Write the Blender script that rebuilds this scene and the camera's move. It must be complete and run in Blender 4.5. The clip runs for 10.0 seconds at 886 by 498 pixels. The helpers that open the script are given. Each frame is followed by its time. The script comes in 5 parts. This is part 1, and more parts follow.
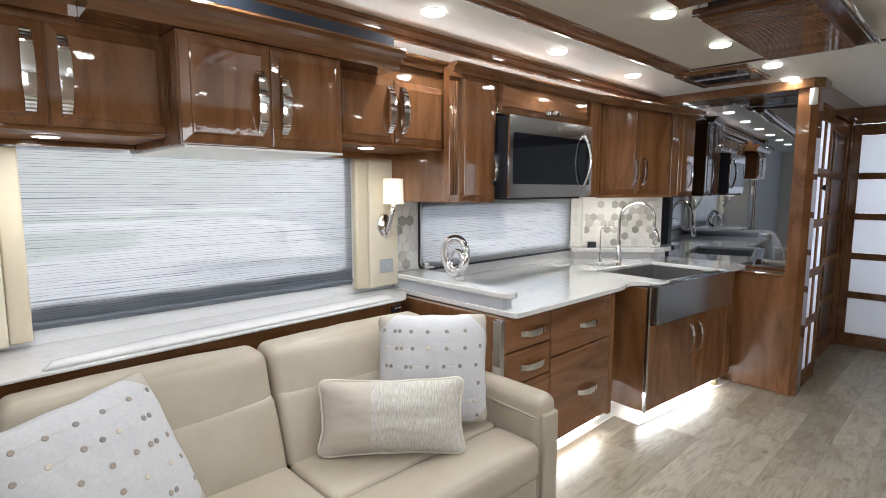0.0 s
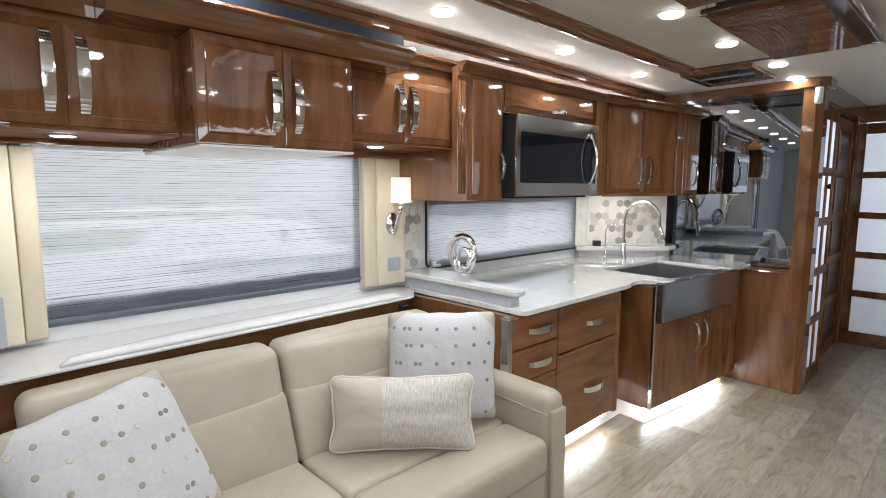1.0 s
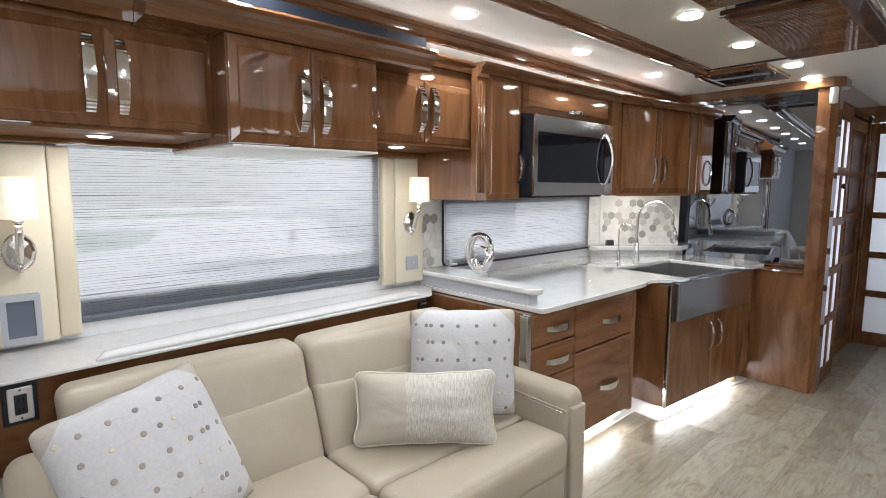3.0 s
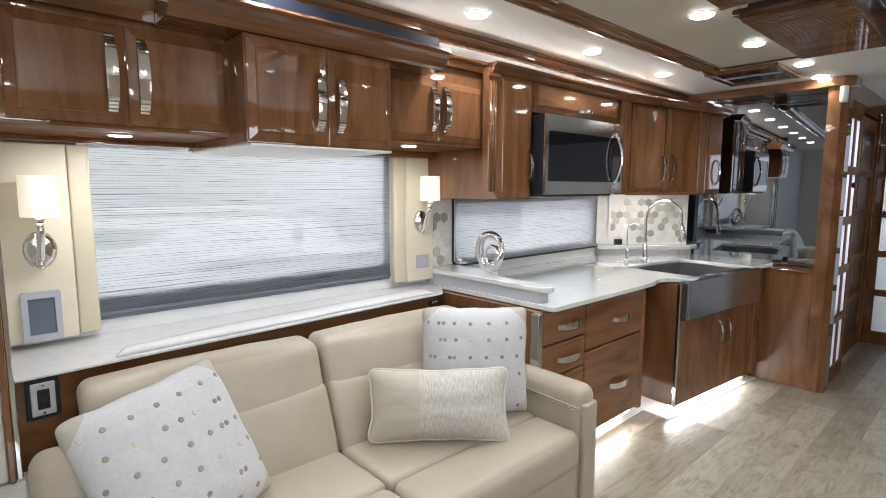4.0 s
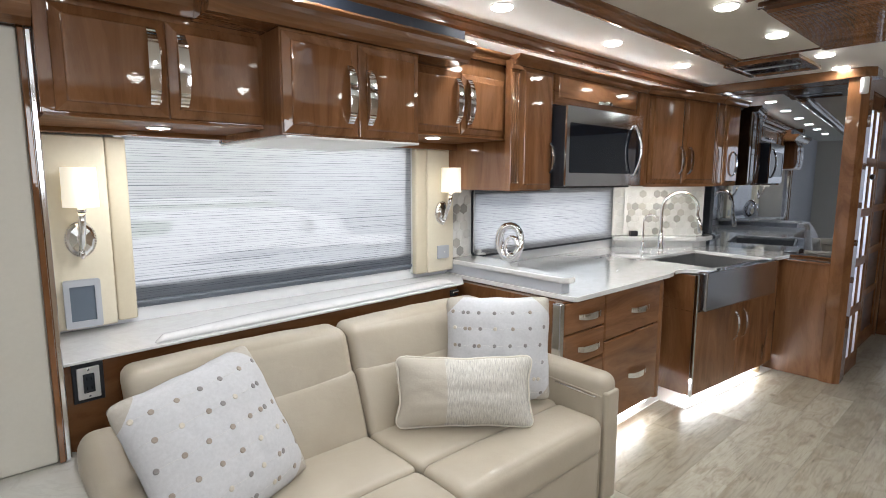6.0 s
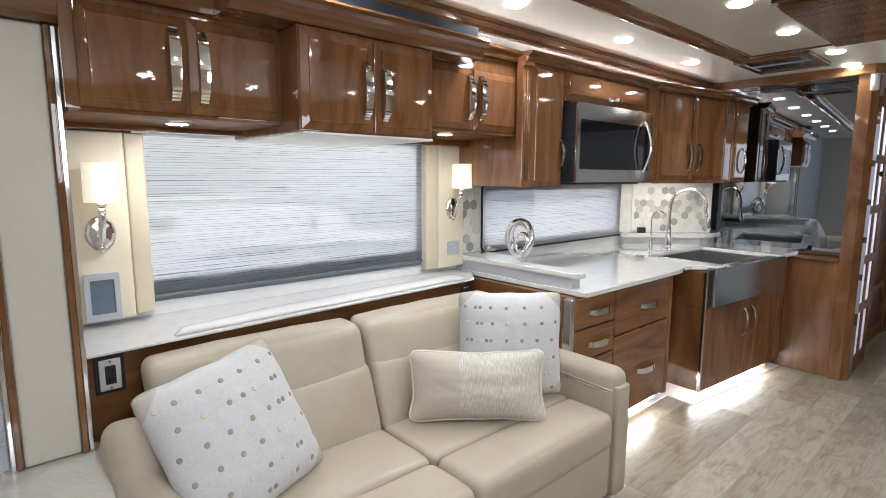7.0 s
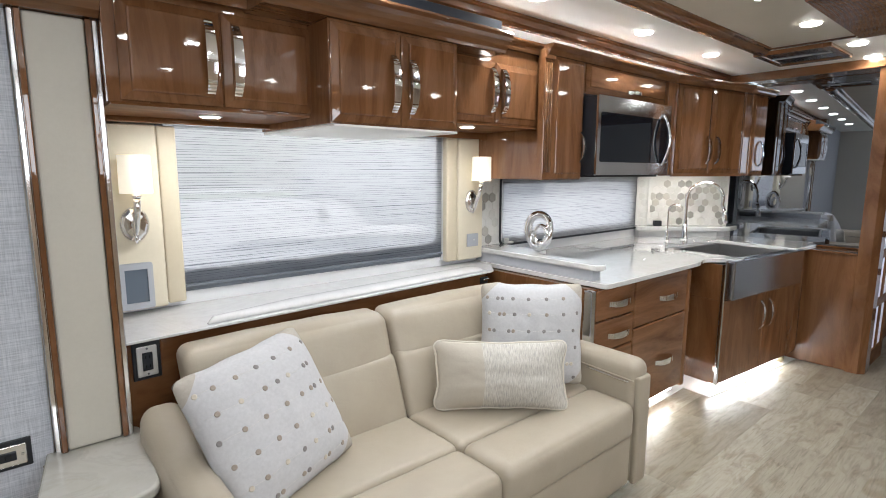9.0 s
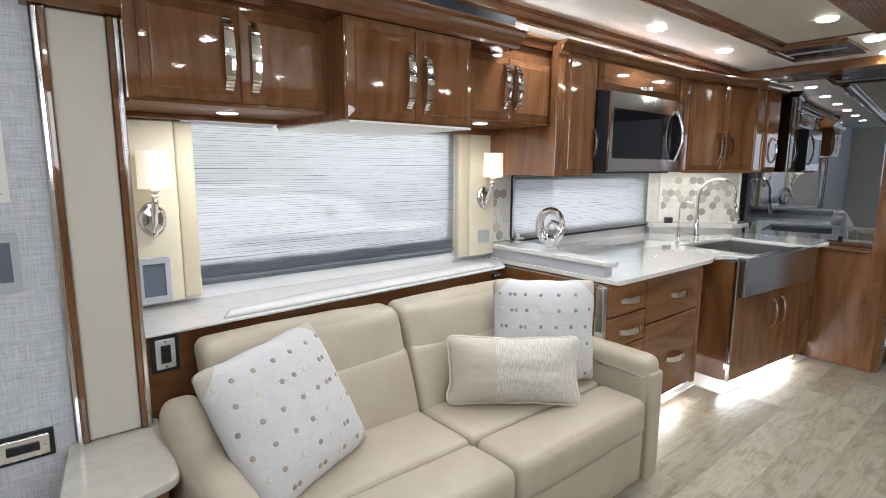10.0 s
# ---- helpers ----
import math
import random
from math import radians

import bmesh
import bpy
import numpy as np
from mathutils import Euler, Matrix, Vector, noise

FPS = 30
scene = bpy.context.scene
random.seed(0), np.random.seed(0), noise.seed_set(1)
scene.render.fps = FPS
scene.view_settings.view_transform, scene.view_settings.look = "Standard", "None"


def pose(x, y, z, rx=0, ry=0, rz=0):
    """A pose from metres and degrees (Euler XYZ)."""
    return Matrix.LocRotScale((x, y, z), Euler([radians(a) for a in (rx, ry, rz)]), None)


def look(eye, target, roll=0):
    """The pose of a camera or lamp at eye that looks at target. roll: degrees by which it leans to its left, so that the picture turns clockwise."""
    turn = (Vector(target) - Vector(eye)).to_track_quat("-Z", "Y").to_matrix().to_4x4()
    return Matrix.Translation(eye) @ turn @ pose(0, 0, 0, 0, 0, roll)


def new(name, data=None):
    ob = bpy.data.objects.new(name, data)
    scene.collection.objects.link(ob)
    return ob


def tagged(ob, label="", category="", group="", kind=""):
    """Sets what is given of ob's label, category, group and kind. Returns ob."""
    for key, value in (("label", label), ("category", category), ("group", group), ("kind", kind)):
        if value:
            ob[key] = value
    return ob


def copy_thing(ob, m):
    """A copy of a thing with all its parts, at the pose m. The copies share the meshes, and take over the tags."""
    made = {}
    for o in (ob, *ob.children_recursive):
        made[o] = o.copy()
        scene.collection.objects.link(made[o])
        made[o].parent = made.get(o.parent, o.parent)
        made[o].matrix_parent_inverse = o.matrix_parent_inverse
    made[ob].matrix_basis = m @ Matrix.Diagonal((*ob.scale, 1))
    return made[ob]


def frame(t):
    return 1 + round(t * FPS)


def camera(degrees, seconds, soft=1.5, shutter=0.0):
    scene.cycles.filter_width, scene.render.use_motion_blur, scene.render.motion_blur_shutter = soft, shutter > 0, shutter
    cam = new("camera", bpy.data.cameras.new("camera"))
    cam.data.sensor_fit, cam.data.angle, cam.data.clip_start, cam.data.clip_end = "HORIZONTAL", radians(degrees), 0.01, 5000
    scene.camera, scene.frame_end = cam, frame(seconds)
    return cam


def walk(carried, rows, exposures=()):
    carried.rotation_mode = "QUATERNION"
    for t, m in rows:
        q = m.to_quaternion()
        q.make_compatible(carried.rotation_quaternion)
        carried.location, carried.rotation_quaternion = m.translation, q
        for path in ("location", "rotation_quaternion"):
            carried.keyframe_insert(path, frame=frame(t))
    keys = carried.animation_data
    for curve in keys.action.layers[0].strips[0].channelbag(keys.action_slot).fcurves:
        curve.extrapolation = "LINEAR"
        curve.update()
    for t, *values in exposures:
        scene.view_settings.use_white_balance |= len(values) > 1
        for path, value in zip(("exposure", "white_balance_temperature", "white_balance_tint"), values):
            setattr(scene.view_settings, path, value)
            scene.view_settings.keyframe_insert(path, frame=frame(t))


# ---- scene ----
cam = camera(80.7, 10.0, 1.0)
PATH = [
    (0, (0.076, 0.124, 1.458), (1.45, 1.559, 1.228), 0.1),
    (0.5, (0.058, 0.127, 1.457), (1.429, 1.564, 1.225), 0.1),
    (1, (0.039, 0.132, 1.457), (1.408, 1.57, 1.223), 0.1),
    (1.5, (0.023, 0.134, 1.456), (1.39, 1.576, 1.222), 0.1),
    (2, (0.005, 0.14, 1.453), (1.368, 1.585, 1.22), 0.1),
    (2.5, (-0.014, 0.145, 1.453), (1.345, 1.594, 1.22), 0.1),
    (4, (-0.072, 0.161, 1.448), (1.27, 1.626, 1.214), 0.1),
    (4.5, (-0.09, 0.167, 1.448), (1.247, 1.635, 1.208), 0.1),
    (5, (-0.11, 0.171, 1.447), (1.221, 1.644, 1.2), 0.1),
    (5.5, (-0.133, 0.178, 1.447), (1.192, 1.654, 1.191), 0.1),
    (7, (-0.2, 0.196, 1.442), (1.109, 1.682, 1.166), 0.2),
    (7.5, (-0.221, 0.202, 1.438), (1.082, 1.693, 1.16), 0.2),
    (8, (-0.241, 0.207, 1.438), (1.055, 1.704, 1.153), 0.2),
    (8.5, (-0.258, 0.214, 1.437), (1.033, 1.713, 1.144), 0.2),
    (9, (-0.271, 0.217, 1.434), (1.014, 1.721, 1.136), 0.2),
    (9.5, (-0.284, 0.221, 1.433), (0.992, 1.732, 1.129), 0.2),
    (10, (-0.297, 0.225, 1.433), (0.966, 1.745, 1.121), 0.3),
]
walk(cam, [(t, look(eye, target, roll)) for t, eye, target, roll in PATH], [(0, -0.29, 6060, 9.0), (10, -0.21, 6060, 9.0)])

# ---- world and exposure ----
world = bpy.data.worlds.new("world")
scene.world = world
world.use_nodes = True
wn = world.node_tree
sky = wn.nodes.new("ShaderNodeTexSky")
sky.sky_type = "NISHITA"
sky.sun_disc = False
sky.sun_elevation = radians(48)
sky.sun_rotation = radians(90)
sky.dust_density = 4.0
wn.links.new(sky.outputs[0], wn.nodes["Background"].inputs[0])
wn.nodes["Background"].inputs[1].default_value = 0.15

sun_data = bpy.data.lights.new("sun", "SUN")
sun_data.energy, sun_data.angle, sun_data.color = 3.4, radians(2), (1.0, 0.97, 0.93)
sun = new("sun", sun_data)
sun.matrix_world = look((30, 1.5, 30), (0, 0, 0))


def daylight_lamp(m, w, h, watts, colour=(0.97, 0.98, 1.0)):
    """An unseen area lamp that stands in for daylight."""
    l = bpy.data.lights.new("daylight_fill", "AREA")
    l.shape, l.size, l.size_y, l.energy, l.color = "RECTANGLE", w, h, watts, colour
    ob = new("daylight_fill", l)
    ob.matrix_world = m


# fill lamps added in front of the closed walls out of view
daylight_lamp(look((-3.19, 0.35, 1.6), (0, 0.35, 1.6)), 2.5, 0.95, 11)
daylight_lamp(look((-0.35, -1.395, 1.7), (-0.35, 2, 1.75)), 1.6, 0.6, 24)
daylight_lamp(look((5.3, -1.395, 1.35), (5.3, 2, 1.2)), 0.5, 0.9, 2.5)
daylight_lamp(look((2.0, -1.395, 1.7), (2.0, 2, 1.75)), 0.9, 0.6, 9)


# sky light on the outer side of the two shaded windows
daylight_lamp(look((0.96, 3.25, 2.55), (0.96, 2.47, 1.3)), 1.7, 0.8, 38, (1.0, 0.962, 0.9))
daylight_lamp(look((2.95, 3.1, 2.2), (2.95, 2.47, 1.18)), 1.8, 0.7, 24, (1.0, 0.975, 0.93))


# added lamps for daylight in the rear room and the bath, seen through frosted panes
daylight_lamp(look((7.1, 0.5, 1.4), (6, 0.5, 1.2)), 1.2, 1.4, 30)
daylight_lamp(look((5.0, 2.44, 1.5), (4.8, 1.0, 1.2)), 0.6, 0.8, 80)


# ---- materials ----
def mat_base(name, colour, rough=0.5, metal=0.0, coat=0.0):
    m = bpy.data.materials.new(name)
    m.use_nodes = True
    b = m.node_tree.nodes["Principled BSDF"]
    b.inputs["Base Color"].default_value = (*colour, 1)
    b.inputs["Roughness"].default_value = rough
    b.inputs["Metallic"].default_value = metal
    b.inputs["Coat Weight"].default_value = coat
    b.inputs["Coat Roughness"].default_value = 0.04
    return m, m.node_tree, b


def coords(nt, scale=(1, 1, 1), rot=(0, 0, 0), world_space=False):
    mp = nt.nodes.new("ShaderNodeMapping")
    mp.inputs["Scale"].default_value = scale
    mp.inputs["Rotation"].default_value = rot
    if world_space:
        src = nt.nodes.new("ShaderNodeNewGeometry").outputs["Position"]
    else:
        src = nt.nodes.new("ShaderNodeTexCoord").outputs["Object"]
    nt.links.new(src, mp.inputs["Vector"])
    return mp.outputs["Vector"]


def noise_tex(nt, vec, scale, detail=4.0, rough=0.55, distortion=0.0):
    n = nt.nodes.new("ShaderNodeTexNoise")
    n.inputs["Scale"].default_value = scale
    n.inputs["Detail"].default_value = detail
    n.inputs["Roughness"].default_value = rough
    n.inputs["Distortion"].default_value = distortion
    nt.links.new(vec, n.inputs["Vector"])
    return n.outputs["Fac"]


def ramp(nt, fac, stops):
    r = nt.nodes.new("ShaderNodeValToRGB")
    while len(r.color_ramp.elements) < len(stops):
        r.color_ramp.elements.new(0.5)
    for e, (p, c) in zip(r.color_ramp.elements, stops):
        e.position, e.color = p, (*c, 1)
    nt.links.new(fac, r.inputs["Fac"])
    return r.outputs["Color"]


def mix_col(nt, fac, a, b, mode="MIX"):
    m = nt.nodes.new("ShaderNodeMix")
    m.data_type, m.blend_type = "RGBA", mode
    for sock, v in ((m.inputs[0], fac), (m.inputs[6], a), (m.inputs[7], b)):
        if isinstance(v, (int, float)):
            sock.default_value = v
        elif isinstance(v, tuple):
            sock.default_value = (*v, 1)
        else:
            nt.links.new(v, sock)
    return m.outputs[2]


def bump(nt, b, height, strength=0.2, distance=0.002):
    bp = nt.nodes.new("ShaderNodeBump")
    bp.inputs["Strength"].default_value = strength
    bp.inputs["Distance"].default_value = distance
    nt.links.new(height, bp.inputs["Height"])
    nt.links.new(bp.outputs["Normal"], b.inputs["Normal"])


def obj_random(nt):
    return nt.nodes.new("ShaderNodeObjectInfo").outputs["Random"]


def wood_material(name, dark, mid, light, axis="z", coat=0.6, rough=0.3):
    m, nt, b = mat_base(name, mid, rough, 0, coat)
    s = {"x": (1.0, 5, 5), "z": (5, 5, 1.0), "y": (5, 1.0, 5)}[axis]
    v = coords(nt, s, world_space=True)
    big = noise_tex(nt, v, 1.0, 5, 0.55, 2.6)
    fine = noise_tex(nt, coords(nt, tuple(c * 9 for c in s), world_space=True), 2.0, 3, 0.6)
    c1 = ramp(nt, big, [(0.3, dark), (0.5, mid), (0.7, light)])
    c2 = mix_col(nt, 0.16, c1, ramp(nt, fine, [(0.3, (0.5, 0.47, 0.45)), (0.7, (1, 1, 1))]), "MULTIPLY")
    blotch = noise_tex(nt, coords(nt, (1, 1, 1), world_space=True), 3.0, 2)
    c3 = mix_col(nt, 0.3, c2, ramp(nt, blotch, [(0.3, (0.72, 0.7, 0.68)), (0.7, (1.0, 1.0, 1.0))]), "MULTIPLY")
    scaled = nt.nodes.new("ShaderNodeMath")
    scaled.operation = "MULTIPLY"
    scaled.inputs[1].default_value = 11.0
    nt.links.new(big, scaled.inputs[0])
    fold = nt.nodes.new("ShaderNodeMath")
    fold.operation = "PINGPONG"
    fold.inputs[1].default_value = 0.5
    nt.links.new(scaled.outputs[0], fold.inputs[0])
    c3 = mix_col(nt, 0.24, c3, ramp(nt, fold.outputs[0], [(0.0, (0.62, 0.55, 0.5)), (0.1, (0.86, 0.83, 0.8)), (0.3, (1.0, 1.0, 1.0))]), "MULTIPLY")
    nt.links.new(c3, b.inputs["Base Color"])
    b.inputs["Specular IOR Level"].default_value = 0.02
    b.inputs["Coat Roughness"].default_value = 0.025
    b.inputs["Coat IOR"].default_value = 1.68
    wav = noise_tex(nt, coords(nt, (1, 1, 1), world_space=True), 26.0, 2)
    cb = nt.nodes.new("ShaderNodeBump")
    cb.inputs["Strength"].default_value = 0.05
    cb.inputs["Distance"].default_value = 0.004
    nt.links.new(wav, cb.inputs["Height"])
    nt.links.new(cb.outputs["Normal"], b.inputs["Coat Normal"])
    return m


WOOD_D, WOOD_M, WOOD_L = (0.124, 0.05, 0.018), (0.192, 0.085, 0.034), (0.25, 0.117, 0.05)
WOOD = wood_material("cherry_wood_upright", WOOD_D, WOOD_M, WOOD_L, "z", 1.0, 0.5)
WOODX = wood_material("cherry_wood_level", WOOD_D, WOOD_M, WOOD_L, "x", 1.0, 0.5)
WOODY = wood_material("cherry_wood_across", WOOD_D, WOOD_M, WOOD_L, "y", 1.0, 0.5)
SATINWOOD = wood_material("satin_cherry_wood", WOOD_D, WOOD_M, WOOD_L, "z", 0.8, 0.5)
SATINWOOD.node_tree.nodes["Principled BSDF"].inputs["Coat Roughness"].default_value = 0.22
MATTWOOD = wood_material("oiled_cherry_wood", WOOD_D, WOOD_M, WOOD_L, "x", 0.15, 0.5)
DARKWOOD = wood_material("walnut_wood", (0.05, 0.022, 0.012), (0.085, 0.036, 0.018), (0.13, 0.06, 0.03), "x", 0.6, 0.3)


def leather_material():
    m, nt, b = mat_base("cream_leather", (0.44, 0.39, 0.305), 0.4, 0, 0.1)
    cells = nt.nodes.new("ShaderNodeTexVoronoi")
    cells.inputs["Scale"].default_value = 420
    v = coords(nt, world_space=True)
    nt.links.new(v, cells.inputs["Vector"])
    big = noise_tex(nt, v, 5, 4)
    col = ramp(nt, big, [(0.3, (0.375, 0.326, 0.253)), (0.7, (0.42, 0.372, 0.294))])
    nt.links.new(col, b.inputs["Base Color"])
    wr = noise_tex(nt, coords(nt, (1, 1, 1.6), world_space=True), 16, 3, 0.5, 0.6)
    add = nt.nodes.new("ShaderNodeMath")
    add.operation = "MULTIPLY_ADD"
    nt.links.new(cells.outputs["Distance"], add.inputs[0])
    add.inputs[1].default_value = 0.12
    nt.links.new(wr, add.inputs[2])
    bump(nt, b, add.outputs[0], 0.22, 0.006)
    return m


LEATHER = leather_material()


def stone_material(name, base, vein, grey, rough=0.12, gloss=0.3):
    m, nt, b = mat_base(name, base, rough, 0, gloss)
    v = coords(nt, world_space=True)
    n1 = noise_tex(nt, v, 3.2, 7, 0.62, 1.8)
    n2 = noise_tex(nt, v, 11, 5, 0.6, 0.7)
    c = ramp(nt, n1, [(0.3, grey), (0.47, base), (0.515, vein), (0.55, base), (0.8, base)])
    c = mix_col(nt, 0.4, c, ramp(nt, n2, [(0.3, tuple(x * 0.86 for x in base)), (0.7, (min(1, base[0] * 1.05),) * 3)]))
    nt.links.new(c, b.inputs["Base Color"])
    return m


QUARTZ = stone_material("white_quartz", (0.66, 0.66, 0.65), (0.61, 0.605, 0.59), (0.62, 0.622, 0.615), 0.08, 0.8)
LEDGE = stone_material("polished_ledge_stone", (0.6, 0.6, 0.6), (0.55, 0.55, 0.545), (0.56, 0.56, 0.56), 0.26, 0.35)
MARBLE = stone_material("cream_marble", (0.5, 0.485, 0.43), (0.44, 0.425, 0.37), (0.45, 0.435, 0.385), 0.15)


def cloth_material(name, a, c, scale=900, rough=0.9, threads=(1, 1, 1)):
    m, nt, b = mat_base(name, a, rough)
    v = coords(nt, threads)
    n = noise_tex(nt, v, scale * 0.1, 5, 0.65)
    n2 = noise_tex(nt, v, 7, 3)
    col = mix_col(nt, 0.5, ramp(nt, n, [(0.3, a), (0.7, c)]), ramp(nt, n2, [(0.3, a), (0.7, c)]))
    nt.links.new(col, b.inputs["Base Color"])
    bump(nt, b, n, 0.35, 0.0015)
    return m


PILLOW_GREY = cloth_material("oatmeal_cotton", (0.45, 0.41, 0.345), (0.5, 0.46, 0.39))
PIPING = cloth_material("cream_piping", (0.62, 0.58, 0.5), (0.66, 0.62, 0.54))
PANEL_VINYL = cloth_material("cream_padded_vinyl", (0.68, 0.62, 0.48), (0.73, 0.67, 0.53), 500, 0.55)
TAN_VINYL = cloth_material("tan_vinyl", (0.6, 0.53, 0.39), (0.64, 0.57, 0.43), 500, 0.55)
FASCIA_VINYL = cloth_material("ivory_vinyl", (0.53, 0.505, 0.44), (0.57, 0.545, 0.48), 600, 0.5)
DOT_GREY = cloth_material("grey_thread", (0.2, 0.19, 0.19), (0.3, 0.28, 0.27))
DOT_TAUPE = cloth_material("taupe_thread", (0.3, 0.25, 0.21), (0.38, 0.33, 0.28))
THREAD = cloth_material("pale_thread", (0.62, 0.6, 0.57), (0.68, 0.66, 0.63))
DOT_PALE = cloth_material("sand_thread", (0.55, 0.5, 0.42), (0.64, 0.59, 0.5))


def streak_material():
    m, nt, b = mat_base("streaked_weave", (0.6, 0.57, 0.52), 0.9)
    v = coords(nt, (330, 1, 38))
    n = noise_tex(nt, v, 1.0, 3, 0.6)
    col = ramp(nt, n, [(0.3, (0.33, 0.33, 0.34)), (0.45, (0.47, 0.445, 0.395)), (0.62, (0.6, 0.58, 0.54))])
    nt.links.new(col, b.inputs["Base Color"])
    bump(nt, b, n, 0.5, 0.002)
    return m


STREAK = streak_material()


def linen_material():
    m, nt, b = mat_base("grey_linen_wallcover", (0.5, 0.52, 0.56), 0.7)
    n1 = noise_tex(nt, coords(nt, (300, 300, 14), world_space=True), 1.0, 3)
    n2 = noise_tex(nt, coords(nt, (14, 14, 300), world_space=True), 1.0, 3)
    mx = nt.nodes.new("ShaderNodeMath")
    mx.operation = "ADD"
    nt.links.new(n1, mx.inputs[0])
    nt.links.new(n2, mx.inputs[1])
    half = nt.nodes.new("ShaderNodeMath")
    half.operation = "MULTIPLY"
    half.inputs[1].default_value = 0.5
    nt.links.new(mx.outputs[0], half.inputs[0])
    col = ramp(nt, half.outputs[0], [(0.38, (0.4, 0.425, 0.475)), (0.5, (0.53, 0.555, 0.61)), (0.62, (0.64, 0.66, 0.71))])
    nt.links.new(col, b.inputs["Base Color"])
    bump(nt, b, half.outputs[0], 0.3, 0.001)
    return m


LINEN = linen_material()


def metal_material(name, colour, rough, brushed=None):
    m, nt, b = mat_base(name, colour, rough, 1.0)
    if brushed:
        n = noise_tex(nt, coords(nt, brushed, world_space=True), 1.0, 3)
        r = nt.nodes.new("ShaderNodeMapRange")
        r.inputs["To Min"].default_value = rough * 0.9
        r.inputs["To Max"].default_value = rough * 1.12
        nt.links.new(n, r.inputs["Value"])
        nt.links.new(r.outputs[0], b.inputs["Roughness"])
    return m


CHROME = metal_material("chrome", (0.88, 0.88, 0.89), 0.09)
STEEL = metal_material("brushed_steel", (0.7, 0.71, 0.73), 0.11, (2, 2, 60))
# copy of the steel with the apron's bluish reflection put into its colour
APRON_STEEL = metal_material("blue_sheen_steel", (0.53, 0.58, 0.68), 0.19, (2, 2, 60))
STEEL_DARK = metal_material("sink_steel", (0.42, 0.42, 0.42), 0.32, (300, 8, 8))
MIRROR = metal_material("tinted_mirror", (0.29, 0.31, 0.345), 0.012)
# chrome whitened in colour, so the plate looks lit in the sofa's shadow
LIFTED_CHROME = mat_base("lifted_chrome_plate", (0.8, 0.79, 0.77), 0.28, 0.55)[0]
BLACK_GLASS = mat_base("black_glass", (0.006, 0.008, 0.012), 0.03, 0, 0.0)[0]
# dark acrylic, colour lifted to purple for the reflections in the vent lid
SMOKED = mat_base("sheen_tinted_acrylic", (0.07, 0.06, 0.075), 0.06, 0, 0.3)[0]
BLACK = mat_base("black_plastic", (0.014, 0.016, 0.021), 0.35)[0]
NAVY = mat_base("dark_lacquer", (0.018, 0.026, 0.042), 0.42, 0, 0.0)[0]
GREY_PLASTIC = mat_base("grey_plastic", (0.42, 0.44, 0.48), 0.4)[0]
SLATE = mat_base("slate_plastic", (0.15, 0.17, 0.2), 0.5)[0]
SCREEN_GREY = mat_base("slate_screen", (0.12, 0.15, 0.19), 0.25)[0]
WHITE_PLASTIC = mat_base("white_plastic", (0.74, 0.73, 0.7), 0.4)[0]
BRASS = mat_base("pale_brass", (0.72, 0.62, 0.42), 0.25, 1.0)[0]


def plaster_material(name, a, c, rough=0.55):
    m, nt, b = mat_base(name, a, rough)
    n = noise_tex(nt, coords(nt, world_space=True), 2.2, 4)
    f = noise_tex(nt, coords(nt, world_space=True), 240, 2)
    nt.links.new(ramp(nt, n, [(0.3, a), (0.7, c)]), b.inputs["Base Color"])
    bump(nt, b, f, 0.12, 0.0006)
    return m


CEIL_WHITE = plaster_material("white_ceiling_vinyl", (0.82, 0.83, 0.79), (0.86, 0.87, 0.83), 0.45)
# beige vinyl, with the weaker cove light on the centre panel darkened in
CEIL_BEIGE = plaster_material("dimmed_beige_ceiling_vinyl", (0.56, 0.52, 0.44), (0.6, 0.56, 0.48), 0.5)
WALL_CREAM = plaster_material("cream_wall_vinyl", (0.66, 0.63, 0.57), (0.7, 0.67, 0.61))
WALL_TAN = plaster_material("tan_wall_vinyl", (0.3, 0.225, 0.155), (0.35, 0.265, 0.19))
WALL_PALE = plaster_material("pale_wall_vinyl", (0.72, 0.73, 0.74), (0.78, 0.78, 0.79), 0.5)


